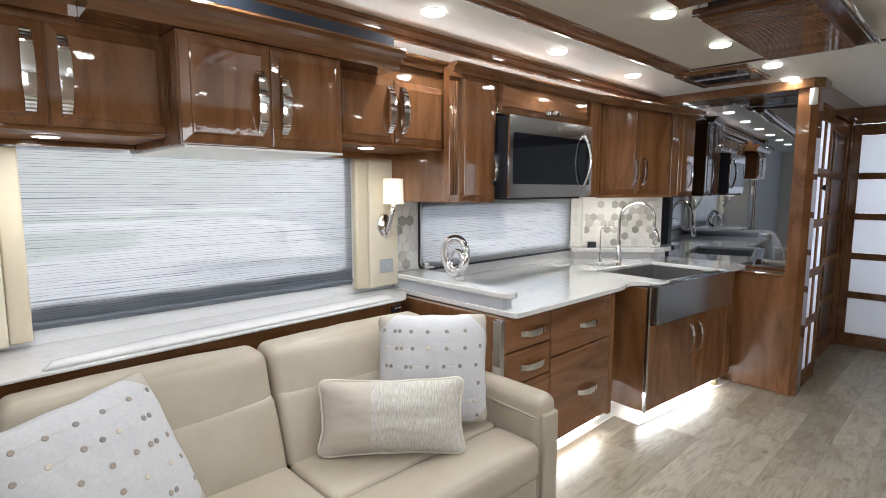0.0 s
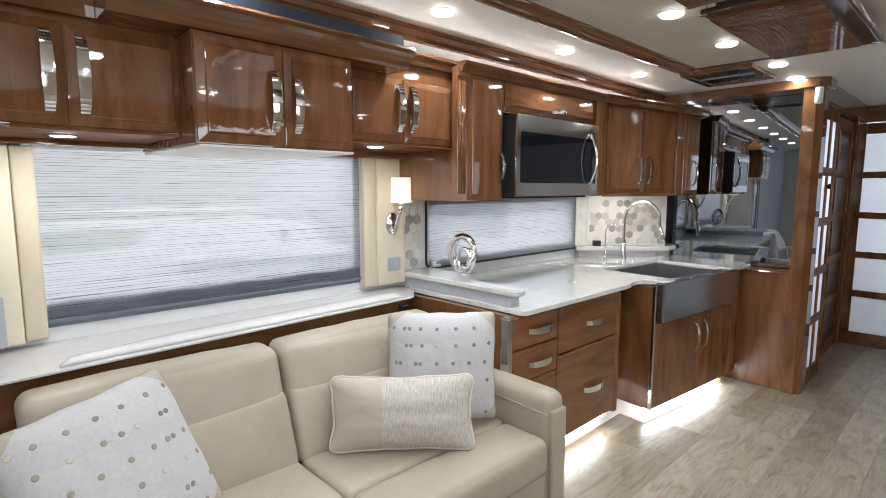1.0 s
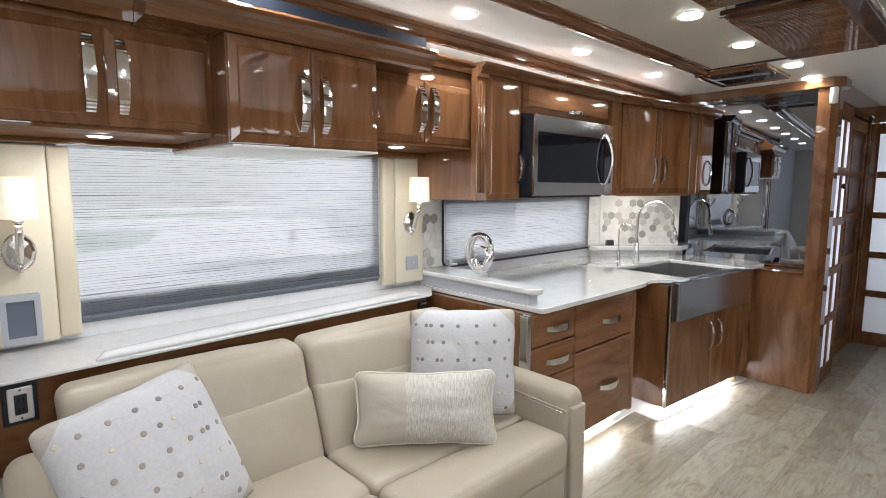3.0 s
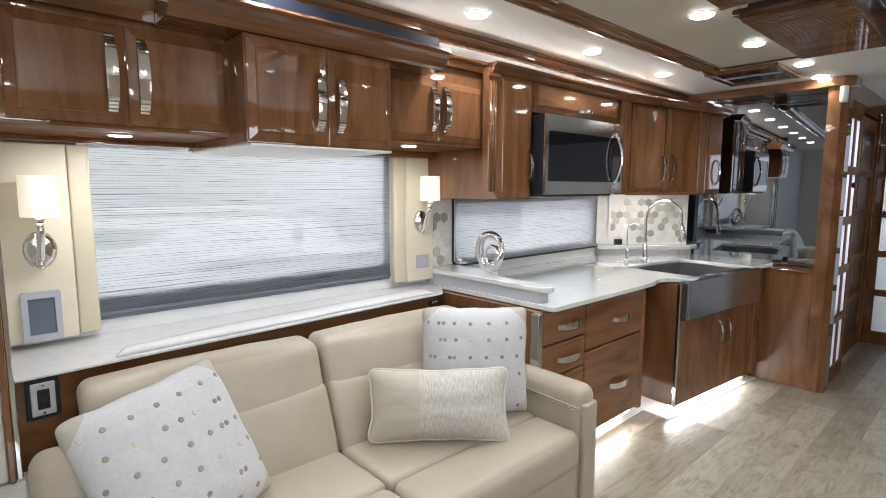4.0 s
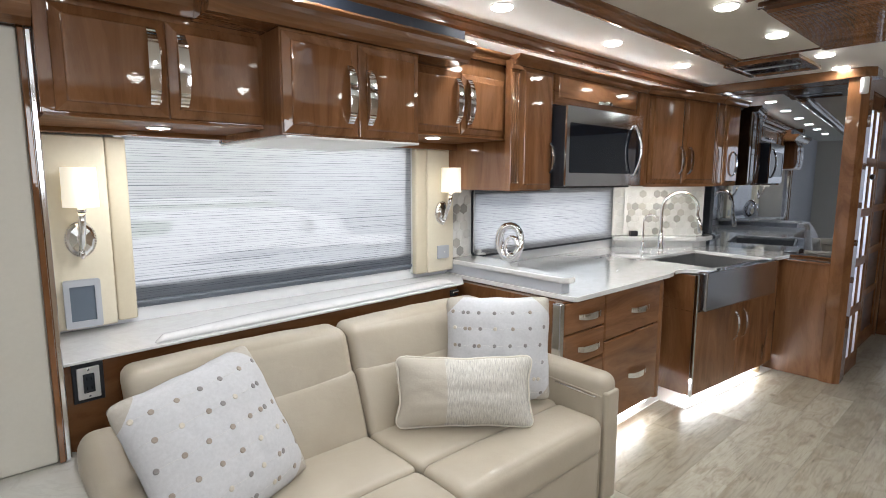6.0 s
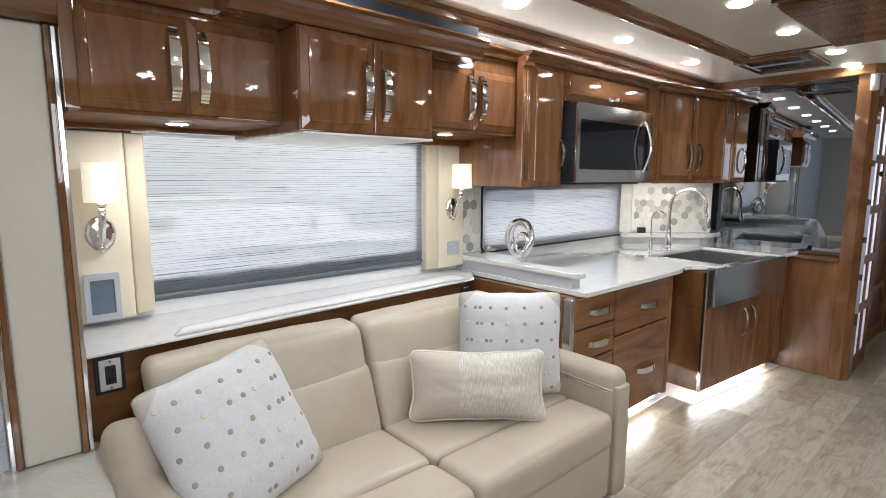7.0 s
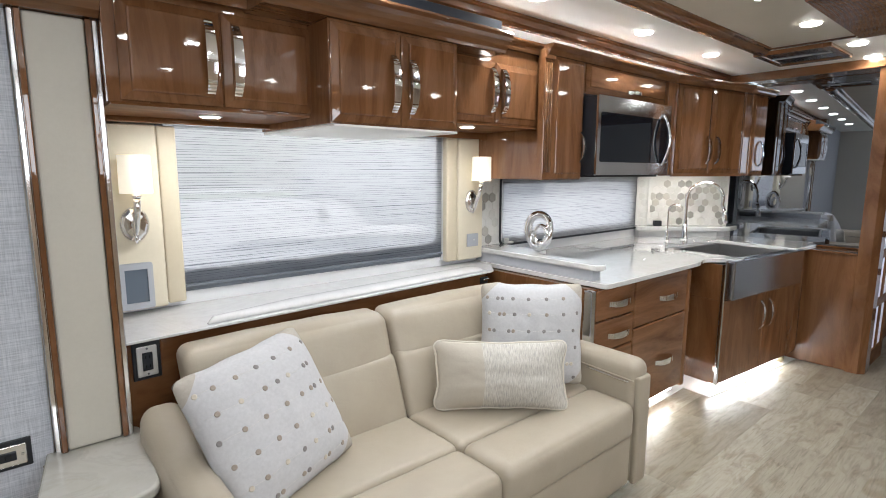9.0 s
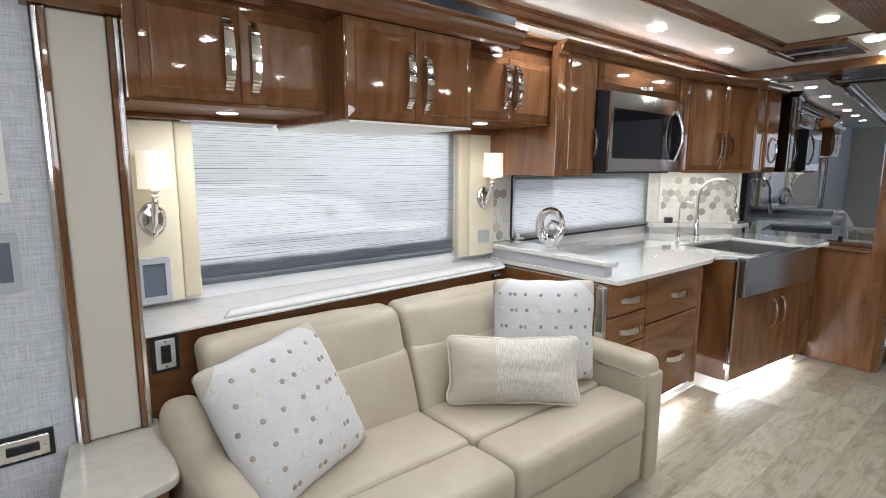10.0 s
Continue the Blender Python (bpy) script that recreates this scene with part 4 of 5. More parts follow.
# sink
sink = thing("farmhouse_sink", pose(3.19, 1.463, 0, 0, 0, -6), "stainless apron-front farmhouse sink", "sink")
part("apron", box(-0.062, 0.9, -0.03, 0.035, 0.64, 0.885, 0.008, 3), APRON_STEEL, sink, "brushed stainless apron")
bowl = bmesh.new()
for x0, x1, y0, y1, z0, z1 in ((0.08, 0.1, 0.036, 0.56, 0.66, 0.864), (0.84, 0.86, 0.036, 0.56, 0.66, 0.864), (0.1, 0.84, 0.545, 0.56, 0.66, 0.864), (0.1, 0.84, 0.036, 0.05, 0.66, 0.885), (0.08, 0.86, 0.036, 0.56, 0.645, 0.66)):
    box(x0, x1, y0, y1, z0, z1, bm=bowl)
part("bowl", bowl, STEEL_DARK, sink, "deep steel bowl")
part("drain", lathe([(0.05, 0.6605), (0.05, 0.664), (0.02, 0.662)], 20, centre=(0.47, 0.32, 0)), CHROME, sink)

# mirror and pillar
mir = thing("wall_mirror", pose(4.53, 1.05, 0, 0, 0, 3.5), "large smoke-tinted mirror above the galley counter", "mirror")
part("glass", box(0.0, 0.012, 0.03, 1.43, 0.87, 2.122), MIRROR, mir)
part("bottom_trim", box(-0.016, 0.0, 0.03, 0.32, 0.8705, 0.878), WOODY, mir)
pillar = thing("wood_pillar", pose(0, 0, 0), "square cherry pillar at the passage door", "pillar")
part("post", prism([(4.30, 1.075), (4.30, 1.0), (4.34, 0.962), (4.46, 0.962), (4.46, 1.01), (4.559, 1.047), (4.559, 1.075)], 0.0, 2.123), WOOD, pillar)
part("capital", prism([(4.27, 1.09), (4.27, 0.985), (4.325, 0.93), (4.49, 0.93), (4.49, 1.09)], 2.124, CEIL - 0.002, 0.008), WOODX, pillar)
speaker = thing("door_chime", pose(4.285, 0.985, 2.015), "small white cylinder fixed to the cherry pillar", "fixture")
part("cup", lathe([(0.02, 0.0), (0.024, 0.006), (0.024, 0.1), (0.02, 0.105)], 20), WHITE_PLASTIC, speaker)


# ---- rear passage ----
def lattice_door(name, length, label, m, rows=5, cols=1, z_top=2.04, fill=None, wood=None):
    dr = thing(name, m, label, "door", kind="structure")
    t = 0.034
    part("stile", box(0, 0.06, 0, t, 0, z_top, 0.003), wood or WOOD, dr)
    part("stile", box(length - 0.06, length, 0, t, 0, z_top, 0.003), wood or WOOD, dr)
    for k in range(rows + 1):
        zc = 0.12 + (z_top - 0.22) * k / rows
        lo, hi = (0.0, zc) if k == 0 else ((zc, z_top) if k == rows else (zc - 0.03, zc + 0.03))
        part("rail", box(0.061, length - 0.061, 0.001, t - 0.001, lo, hi, 0.003), wood or WOODX, dr)
    for k in range(rows):
        lo = 0.12 + (z_top - 0.22) * k / rows + (0.031 if k else 0.001)
        hi = 0.12 + (z_top - 0.22) * (k + 1) / rows - (0.031 if k < rows - 1 else 0.001)
        for c in range(cols):
            pw = (length - 0.122 - 0.05 * (cols - 1)) / cols
            p0 = 0.061 + c * (pw + 0.05)
            part("pane", box(p0, p0 + pw, 0.012, 0.022, lo, hi), fill or FROSTED, dr, "" if fill else "frosted glass pane")
            if c:
                part("mullion", box(p0 - 0.049, p0 - 0.001, 0.002, t - 0.002, lo, hi, 0.003), wood or WOOD, dr)
    return dr


door_end = lattice_door("door_1", 0.85, "cherry rear door with five frosted glass panes", pose(6.12, 1.03, 0.0, 0, 0, -90))
part("lower_trim", box(-0.02, 0.87, -0.012, 0.0, 2.05, 2.07, 0.003), CHROME, door_end, "chrome door track")
lattice_door("door_2", 0.47, "open cherry pocket door with frosted panes", pose(4.475, 0.975, 0.0), 5, 2, wood=MATTWOOD)
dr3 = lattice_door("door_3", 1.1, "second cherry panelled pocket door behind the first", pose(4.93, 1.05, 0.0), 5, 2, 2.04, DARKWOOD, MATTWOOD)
knob = part("door_knob", lathe([(0.012, 0), (0.02, 0.012), (0.022, 0.022), (0.014, 0.03)], 16), mat_base("bronze", (0.05, 0.035, 0.025), 0.3, 1.0)[0], bpy.data.objects["door_2"], "dark bronze knob")
knob.matrix_basis = pose(0.22, 0.0, 1.47, 90, 0, 0)
solid("trim_passage", box(4.5, 6.1, 0.97, 1.09, 2.05, CEIL - 0.002, 0.004), WOODX, "cherry header over the passage doors", "moulding", kind="structure")
solid("trim_rear", box(6.1, 6.2, -1.4, 1.029, 2.042, CEIL - 0.002, 0.004), WOODY, "cherry header over the rear door", "moulding", kind="structure")
# unseen, added against lamp leak; pale to brighten reflections in the steel
solid("wall_rear_blocker", box(6.122, 6.18, -1.4, 0.178, 0, 2.041), WALL_PALE, "unseen pale partition added beside the rear door", "wall", kind="structure")
solid("trim_jamb", box(6.06, 6.2, 1.0305, 1.0995, 0.0, CEIL - 0.002, 0.004), WOOD, "cherry jamb of the rear door", "moulding", kind="structure")


# ---- lounge: sofa ----
sofa = thing("sofa", pose(0, 0, 0), "cream leather two-seat sofa in the slide-out", "sofa")


def slanted(bm, y0, z0, lean):
    for v in bm.verts:
        v.co.y += (v.co.z - z0) * lean
    return bm


SX0, SXM, SX1 = 0.135, 0.925, 1.745
part("base", box(0.05, 1.84, 1.36, 1.98, 0.05, 0.30, 0.01), LEATHER, sofa)
for x0, x1 in ((SX0, SXM), (SXM, SX1)):
    w = x1 - x0
    cx = (x0 + x1) / 2
    part("backrest", slanted(puffy(cx, 1.90, 0.72, w - 0.004, 0.15, 0.258, 0.042, (0.0, 0.014, 0.012), (14, 4, 6), 0.004), 0, 0.44, 0.36), LEATHER, sofa)
    part("lumbar_bolster", slanted(puffy(cx, 1.895, 0.556, w - 0.004, 0.16, 0.282, 0.032, (0.0, 0.018, 0.004), (14, 4, 6), 0.004), 0, 0.44, 0.36), LEATHER, sofa)
    part("seat_cushion", puffy(cx, 1.685, 0.375, w - 0.004, 0.33, 0.15, 0.028, (0, 0, 0.012), (14, 6, 4), 0.003), LEATHER, sofa)
    part("seat_cushion", puffy(cx, 1.405, 0.368, w - 0.004, 0.245, 0.165, 0.045, (0, 0.004, 0.01), (14, 5, 4), 0.003), LEATHER, sofa)
    part("front_panel", puffy(cx, 1.325, 0.185, w - 0.02, 0.06, 0.24, 0.022, (0, 0.006, 0), (10, 2, 4), 0.002), LEATHER, sofa)


def arm(x0, x1, rise):
    bm = puffy((x0 + x1) / 2, 1.66, 0.33, x1 - x0, 0.72, 0.57, 0.048, (0.004, 0, 0.006), (4, 12, 10), 0.002)
    for v in bm.verts:
        if v.co.z > 0.3:
            u = max(0.0, (v.co.y - 1.62) / 0.36)
            v.co.z += rise * u * u
    return bm


for x0, x1 in ((0.0, 0.132), (1.748, 1.875)):
    a = part("armrest", arm(x0, x1, 0.075 if x0 < 0.5 else 0.0), LEATHER, sofa)
    part("front_cap", puffy((x0 + x1) / 2, 1.302, 0.30, x1 - x0 - 0.03, 0.03, 0.5, 0.012, (0, 0.003, 0), (3, 1, 6)), LEATHER, a)
    inner = x1 if x0 < 0.5 else x0
    sgn = 1 if x0 < 0.5 else -1
    part("piping", tube([(inner + sgn * 0.003, 1.31 + 0.03 * k, 0.535 + 0.0012 * k) for k in range(18)], 0.0045, 8), LEATHER, a, "raised leather piping", True)
    part("chrome_bar", tube([(inner + sgn * 0.006, 1.33 + 0.03 * k, 0.527 + 0.0012 * k) for k in range(8)], 0.004, 8), CHROME, a, "slim chrome accent")


# ---- pillows ----
def pillow_surface(u, v, w, h, t, pinch, side):
    """u, v from -1 to 1; side -1 is the front."""
    r = 0.055 if h < 0.35 else 0.02
    a, c = abs(u) * w / 2 - (w / 2 - r), abs(v) * h / 2 - (h / 2 - r)
    if a > 0 and c > 0:
        k = max(a, c) / math.hypot(a, c)
        u, v = math.copysign((w / 2 - r + a * k) * 2 / w, u), math.copysign((h / 2 - r + c * k) * 2 / h, v)
    corner = 1 - 0.06 * abs(u * v) ** 6
    ex = (1 - pinch * (1 - abs(v) ** 2.4)) * corner
    ez = (1 - pinch * (1 - abs(u) ** 2.4)) * corner
    x, z = u * w / 2 * ex, v * h / 2 * ez
    sharp = 0.85 if h < 0.35 else 0.6
    f = (max(0.0, 1 - abs(u) ** 2.8) * max(0.0, 1 - abs(v) ** 2.8)) ** sharp
    wav = 0.009 * noise.noise(Vector((u * 2.1 + w * 9, v * 2.1, side * 3.0))) + 0.004 * noise.noise(Vector((u * 5.0, v * 5.0 + h * 7, side * 5.0)))
    rim = 0.006 * noise.noise(Vector((u * 3.0 + t * 50, v * 3.0, 9.0))) * max(abs(u), abs(v)) ** 4
    return Vector((x + rim, side * (t / 2 * f + 0.002) + wav * f, z + rim))


def pillow_mesh(w, h, t, pinch, zone, n=30):
    bm = bmesh.new()
    for side in (-1, 1):
        grid = [[bm.verts.new(pillow_surface(-1 + 2 * i / n, -1 + 2 * j / n, w, h, t, pinch, side)) for j in range(n + 1)] for i in range(n + 1)]
        for i in range(n):
            for j in range(n):
                q = (grid[i][j], grid[i + 1][j], grid[i + 1][j + 1], grid[i][j + 1])
                f = bm.faces.new(q if side < 0 else q[::-1])
                f.smooth = True
                f.material_index = zone(-1 + (2 * i + 1) / n, -1 + (2 * j + 1) / n)
    bmesh.ops.remove_doubles(bm, verts=bm.verts[:], dist=0.0045)
    return bm


def corner_cloth(w, h):
    """White cotton with sewn-on beige corners."""
    m, nt, b = mat_base("white_cotton_beige_corners", (0.78, 0.77, 0.76), 0.9)
    sep = nt.nodes.new("ShaderNodeSeparateXYZ")
    nt.links.new(nt.nodes.new("ShaderNodeTexCoord").outputs["Object"], sep.inputs[0])

    def math_node(op, a, c):
        n = nt.nodes.new("ShaderNodeMath")
        n.operation = op
        for k, v in enumerate((a, c)):
            if isinstance(v, (int, float)):
                n.inputs[k].default_value = v
            else:
                nt.links.new(v, n.inputs[k])
        return n.outputs[0]

    ax = math_node("MULTIPLY", math_node("ABSOLUTE", sep.outputs[0], 0), 2 / w)
    az = math_node("MULTIPLY", math_node("ABSOLUTE", sep.outputs[2], 0), 2 / h)
    prod = math_node("POWER", math_node("ADD", math_node("POWER", ax, 1.6), math_node("POWER", az, 1.6)), 1 / 1.6)
    inside = math_node("GREATER_THAN", prod, 1.25)
    v = coords(nt)
    n1 = noise_tex(nt, v, 90, 5, 0.65)
    white = ramp(nt, n1, [(0.3, (0.5, 0.502, 0.518)), (0.7, (0.57, 0.572, 0.59))])
    beige = ramp(nt, n1, [(0.3, (0.41, 0.375, 0.325)), (0.7, (0.47, 0.435, 0.38))])
    nt.links.new(mix_col(nt, inside, white, beige), b.inputs["Base Color"])
    bump(nt, b, n1, 0.35, 0.0015)
    return m


def throw_pillow(m, w, h, t, label, seed):
    rng = random.Random(seed)
    p = thing("throw_pillow", m, label, "pillow", "throw pillows on the sofa")
    cover = part("cover", pillow_mesh(w, h, t, 0.055, lambda u, v: 0, 40), corner_cloth(w, h), p, "white cotton cover with beige corners")
    disc = None
    for r, v in enumerate((0.72, 0.42, 0.1, -0.22, -0.54, -0.82)):
        thread = [pillow_surface(-0.92 + 1.84 * k / 24, v + 0.01 * math.sin(k), w, h, t, 0.055, -1) + Vector((0, -0.0006, 0)) for k in range(25)]
        part("thread", tube(thread, 0.0004, 4), THREAD, cover)
        u = -0.9 + 0.12 * rng.random()
        while u < 0.92:
            c = pillow_surface(u, v, w, h, t, 0.055, -1)
            nx = pillow_surface(u + 0.02, v, w, h, t, 0.055, -1) - c
            nz = pillow_surface(u, v + 0.02, w, h, t, 0.055, -1) - c
            nrm = nz.cross(nx).normalized()
            if nrm.y > 0:
                nrm = -nrm
            mat = rng.choice((DOT_GREY, DOT_GREY, DOT_TAUPE, DOT_TAUPE, DOT_PALE))
            key = mat.name
            if key not in dot_mesh:
                ob = part("embroidered_dot", lathe([(0.0084, 0.0), (0.0084, 0.0012), (0.005, 0.0018)], 12), mat, cover)
                dot_mesh[key] = ob
            else:
                ob = shared("embroidered_dot", dot_mesh[key], cover, Matrix())
            ob.matrix_basis = Matrix.Translation(c - nrm * 0.0004) @ nrm.to_track_quat("Z", "Y").to_matrix().to_4x4()
            u += rng.choice((0.085, 0.2, 0.28, 0.34, 0.3))
    return p


dot_mesh = {}


def basis(centre, right, up):
    r = Vector(right).normalized()
    u = Vector(up)
    u = (u - r * u.dot(r)).normalized()
    b = Matrix((r, u.cross(r), u)).transposed().to_4x4()
    return Matrix.Translation(centre) @ b


P1_T, P1_R = Vector((0.52, 1.965, 0.884)), Vector((0.606, 1.75, 0.47))
P1_L = Vector((0.062, 1.80, 0.835))
P1_C = (P1_L + P1_R) / 2
throw_pillow(basis(P1_C + Vector((-0.008, -0.03, 0.005)), P1_T - P1_L, P1_T - P1_R), 0.49, 0.49, 0.18, "white pillow with rows of grey dots leaning on the sofa arm", 3)
throw_pillow(basis((1.525, 1.70, 0.70), (0.75, -0.66, 0.0), (0.10, 0.12, 0.95)), 0.475, 0.475, 0.17, "white dotted pillow propped in the sofa corner", 8)

lum = thing("lumbar_pillow", basis((1.245, 1.622, 0.60), (0.766, -0.643, 0.0), (0.16, 0.2, 0.95)), "small oblong pillow, plain beige and streaked weave", "pillow", "throw pillows on the sofa")
LW, LH, LT = 0.6, 0.3, 0.15
lc = part("cover", pillow_mesh(LW, LH, LT, 0.14, lambda u, v: 0 if u < -0.28 else 1, 36), [PILLOW_GREY, STREAK], lum, "half plain beige, half streaked weave")
edge_pts = [pillow_surface(u, v, LW, LH, LT, 0.14, -1) for u, v in
            [(-1 + 2 * k / 20, -1) for k in range(20)] + [(1, -1 + 2 * k / 12) for k in range(12)] + [(1 - 2 * k / 20, 1) for k in range(20)] + [(-1, 1 - 2 * k / 12) for k in range(12)]]
part("piping", tube([Vector((p.x, 0, p.z)) for p in edge_pts], 0.0052, 8, True), PIPING, lc)


# ---- side table, outlets, panels ----
table = thing("side_table", pose(0, 0, 0), "small side table with a rounded cream marble top", "side table")
tline = [(-0.23, 2.086), (-0.30, 1.60)] + arc(-0.06, 1.74, 0.06, -80, -5, 5) + [(0.012, 1.86)] + arc(-0.01, 2.09, 0.03, 0, 60, 3)
part("top", prism(tline, 0.562, 0.594, 0.009, 3), MARBLE, table, "cream marble top")
part("cabinet", box(-0.24, -0.03, 1.75, 2.08, 0.0, 0.561), WOOD, table)


def outlet(m, label, w=0.062, h=0.104, level=False):
    o = thing("power_outlet", m, label, "outlet", "power outlets")
    part("backing", box(-w / 2 - 0.012, w / 2 + 0.012, 0.0, 0.006, -h / 2 - 0.012, h / 2 + 0.014, 0.003), BLACK, o)
    part("cover_plate", box(-w / 2, w / 2, -0.006, -0.0005, -h / 2, h / 2, 0.003), CHROME if level else LIFTED_CHROME, o, "bright metal cover plate")
    fw, fh = (w * 0.5, h * 0.6) if not level else (w * 0.62, h * 0.42)
    sock = part("socket", box(-fw / 2, fw / 2, -0.01, -0.0065, -fh / 2, fh / 2, 0.002), BLACK, o, "black twin socket")
    for s in (-1, 1):
        off = (0, s * fh * 0.25) if not level else (s * fw * 0.25, 0)
        for k in (-1, 1):
            part("slot", box(off[0] + k * 0.006 - 0.001, off[0] + k * 0.006 + 0.001, -0.0112, -0.0102, off[1] - 0.005, off[1] + 0.005), BLACK_GLASS, sock)
        sx, sz = (0, s * h * 0.42) if not level else (s * w * 0.42, 0)
        part("screw", lathe([(0.004, 0), (0.003, 0.0015)], 10), STEEL, o).matrix_basis = pose(sx, -0.0062, sz, 90, 0, 0)
    return o


outlet(pose(0.062, 2.131, 0.8, 0, 0, 3.53), "chrome-plated outlet on the cherry panel")
outlet(pose(-0.335, 2.083, 0.618), "long chrome-plated outlet on the linen wall", 0.125, 0.062, True)


def touch_panel(m, w, h, label):
    o = thing("control_panel", m, label, "control panel", "control panels")
    part("bezel", ring_frame(round_rect(-w / 2, w / 2, -h / 2, h / 2, 0.008), round_rect(-w / 2 + 0.018, w / 2 - 0.018, -h / 2 + 0.024, h / 2 - 0.024, 0.002), -0.012, 0.0), GREY_PLASTIC, o, "grey plastic bezel")
    part("screen", box(-w / 2 + 0.017, w / 2 - 0.017, -0.006, -0.001, -h / 2 + 0.023, h / 2 - 0.023), SCREEN_GREY, o, "dark blank screen")
    return o


touch_panel(pose(0.1, 2.424, 1.0), 0.112, 0.175, "grey-framed control panel below the sconce")
touch_panel(pose(-0.335, 2.088, 1.165), 0.09, 0.16, "grey-framed control panel on the linen wall")
plate = thing("switch_plate", pose(1.84, 2.424, 1.03), "blank grey switch plate below the sconce", "switch plate")
part("plate", box(-0.045, 0.045, -0.006, 0.0, -0.038, 0.038, 0.003), GREY_PLASTIC, plate)
part("rocker", box(0.005, 0.012, -0.008, -0.006, -0.004, 0.004), WHITE_PLASTIC, plate)
notice = thing("paper_notice", pose(-0.345, 2.087, 1.44), "white printed notice on the linen wall", "notice")
part("sheet", box(-0.05, 0.05, -0.0015, 0.0, -0.11, 0.11), WHITE_PLASTIC, notice)
for k in range(7):
    part("print_bar", box(-0.04, 0.03 + 0.002 * (k % 4), -0.0022, -0.0016, 0.08 - 0.028 * k, 0.084 - 0.028 * k), GREY_PLASTIC, notice)


# ---- lamps ----
def sconce(m, label):
    s = thing("wall_sconce", m, label, "wall lamp", "sconces beside the window")
    bp = part("backplate", lathe([(0.044, 0.0), (0.044, 0.006), (0.036, 0.012), (0.014, 0.018)], 10), CHROME, s, "faceted oval chrome backplate")
    bp.matrix_basis = pose(0, 0, 0, 90, 0, 0) @ Matrix.Diagonal((1, 1.35, 1, 1))
    for p in bp.data.polygons:
        p.use_smooth = False
    bead = None
    for k in range(40):
        a = 2 * math.pi * k / 40
        mm = Matrix.Translation((0.046 * math.cos(a), -0.004, 0.062 * math.sin(a)))
        if bead is None:
            b = bmesh.new()
            bmesh.ops.create_icosphere(b, subdivisions=1, radius=0.0042)
            bead = part("bead", b, CHROME, s)
            bead.matrix_basis = mm
        else:
            shared("bead", bead, s, mm)
    part("arm", tube([(0, -0.012, -0.04), (0, -0.03, -0.03), (0, -0.045, 0.0), (0, -0.068, 0.05), (0, -0.083, 0.1)], [0.008, 0.009, 0.011, 0.012, 0.012], 12), CHROME, s, "curved chrome arm")
    part("finial", lathe([(0.006, -0.07), (0.01, -0.055), (0.008, -0.03)], 12, centre=(0, -0.014, 0)), CHROME, s)
    part("cup", lathe([(0.012, 0.1), (0.016, 0.108), (0.01, 0.118)], 12, centre=(0, -0.084, 0)), CHROME, s)
    sh = bmesh.new()
    for ra, rb in ((0.053, 0.051),):
        lo = [sh.verts.new((ra * math.cos(a), -0.085 + 1.1 * ra * math.sin(a), 0.118)) for a in (2 * math.pi * k / 32 for k in range(32))]
        hi = [sh.verts.new((rb * math.cos(a), -0.085 + 1.1 * rb * math.sin(a), 0.252)) for a in (2 * math.pi * k / 32 for k in range(32))]
        for k in range(32):
            f = sh.faces.new((lo[k], lo[(k + 1) % 32], hi[(k + 1) % 32], hi[k]))
            f.smooth = True
        sh.faces.new(hi)
    part("shade", sh, LAMPSHADE, s, "lit cream fabric shade")
    return s


sconce(pose(0.11, 2.428, 1.232), "lit chrome wall sconce with a cream shade by the fascia")
sconce(pose(1.83, 2.428, 1.258), "lit chrome wall sconce with a cream shade by the galley")


def downlight(x, y, z, power, label, r=0.046):
    d = thing("downlight", pose(x, y, z), label, "downlight", "recessed downlights")
    part("trim_ring", lathe([(r + 0.006, 0.0), (r + 0.004, -0.003), (r, -0.003)], 28), WHITE_PLASTIC, d)
    flat = [(r - 0.001, -0.004), (r * 0.7, -0.0055), (0.0005, -0.0058)]
    part("lens", lathe(flat if r < 0.04 else [(r + 0.001, -0.004), (r + 0.001, -0.008), (r * 0.9, -0.011), (r * 0.5, -0.013), (0.0005, -0.0135)], 24), LAMP_DISC, d, "glowing lens")
    if power:
        l = bpy.data.lights.new("lamp_light", "AREA")
        l.shape, l.size, l.energy, l.color = "DISK", r * 1.6, power, (1.0, 0.972, 0.935)
        l.spread = radians(160 if r > 0.04 else 180)
        lo = new("lamp_light", l)
        lo.parent = d
        lo.matrix_basis = pose(0, 0, -0.0142 if r > 0.04 else -0.0062)
    return d


for x in (0.72, 1.616, 2.52, 3.37):
    downlight(x, 1.79, CEIL, 2.8 if x < 1 else 3.9, "round recessed downlight glowing in the white ceiling edge")
for x in (1.55, 2.31, 2.97):
    downlight(x, 1.13, CEIL - 0.006, 3.9, "round recessed downlight glowing in the beige ceiling panel")
for x, y in ((3.70, 1.085), (4.22, 1.11)):
    downlight(x, y, CEIL, 1.8, "round recessed downlight near the mirror beam")
for x in (-2.1, -1.4, -0.7, 0.0, 0.7, 1.4, 2.1, 2.8, 4.0, 5.2):
    downlight(x, 0.33, CEIL - 0.006 if x < 3.44 else CEIL, 6.0 if x in (-1.4, 0.7, 2.8) else 0, "round recessed downlight over the aisle")
for x in (-1.6, -0.8, 0.0, 0.8, 1.6, 2.4, 3.2):
    downlight(x, -0.75, CEIL, 7.0 if x in (0.0, 2.4) else 0, "round recessed downlight along the far side of the ceiling")
for x in (-1.2, -0.2):
    downlight(x, 1.79, CEIL, 0, "round recessed downlight in the white ceiling edge")
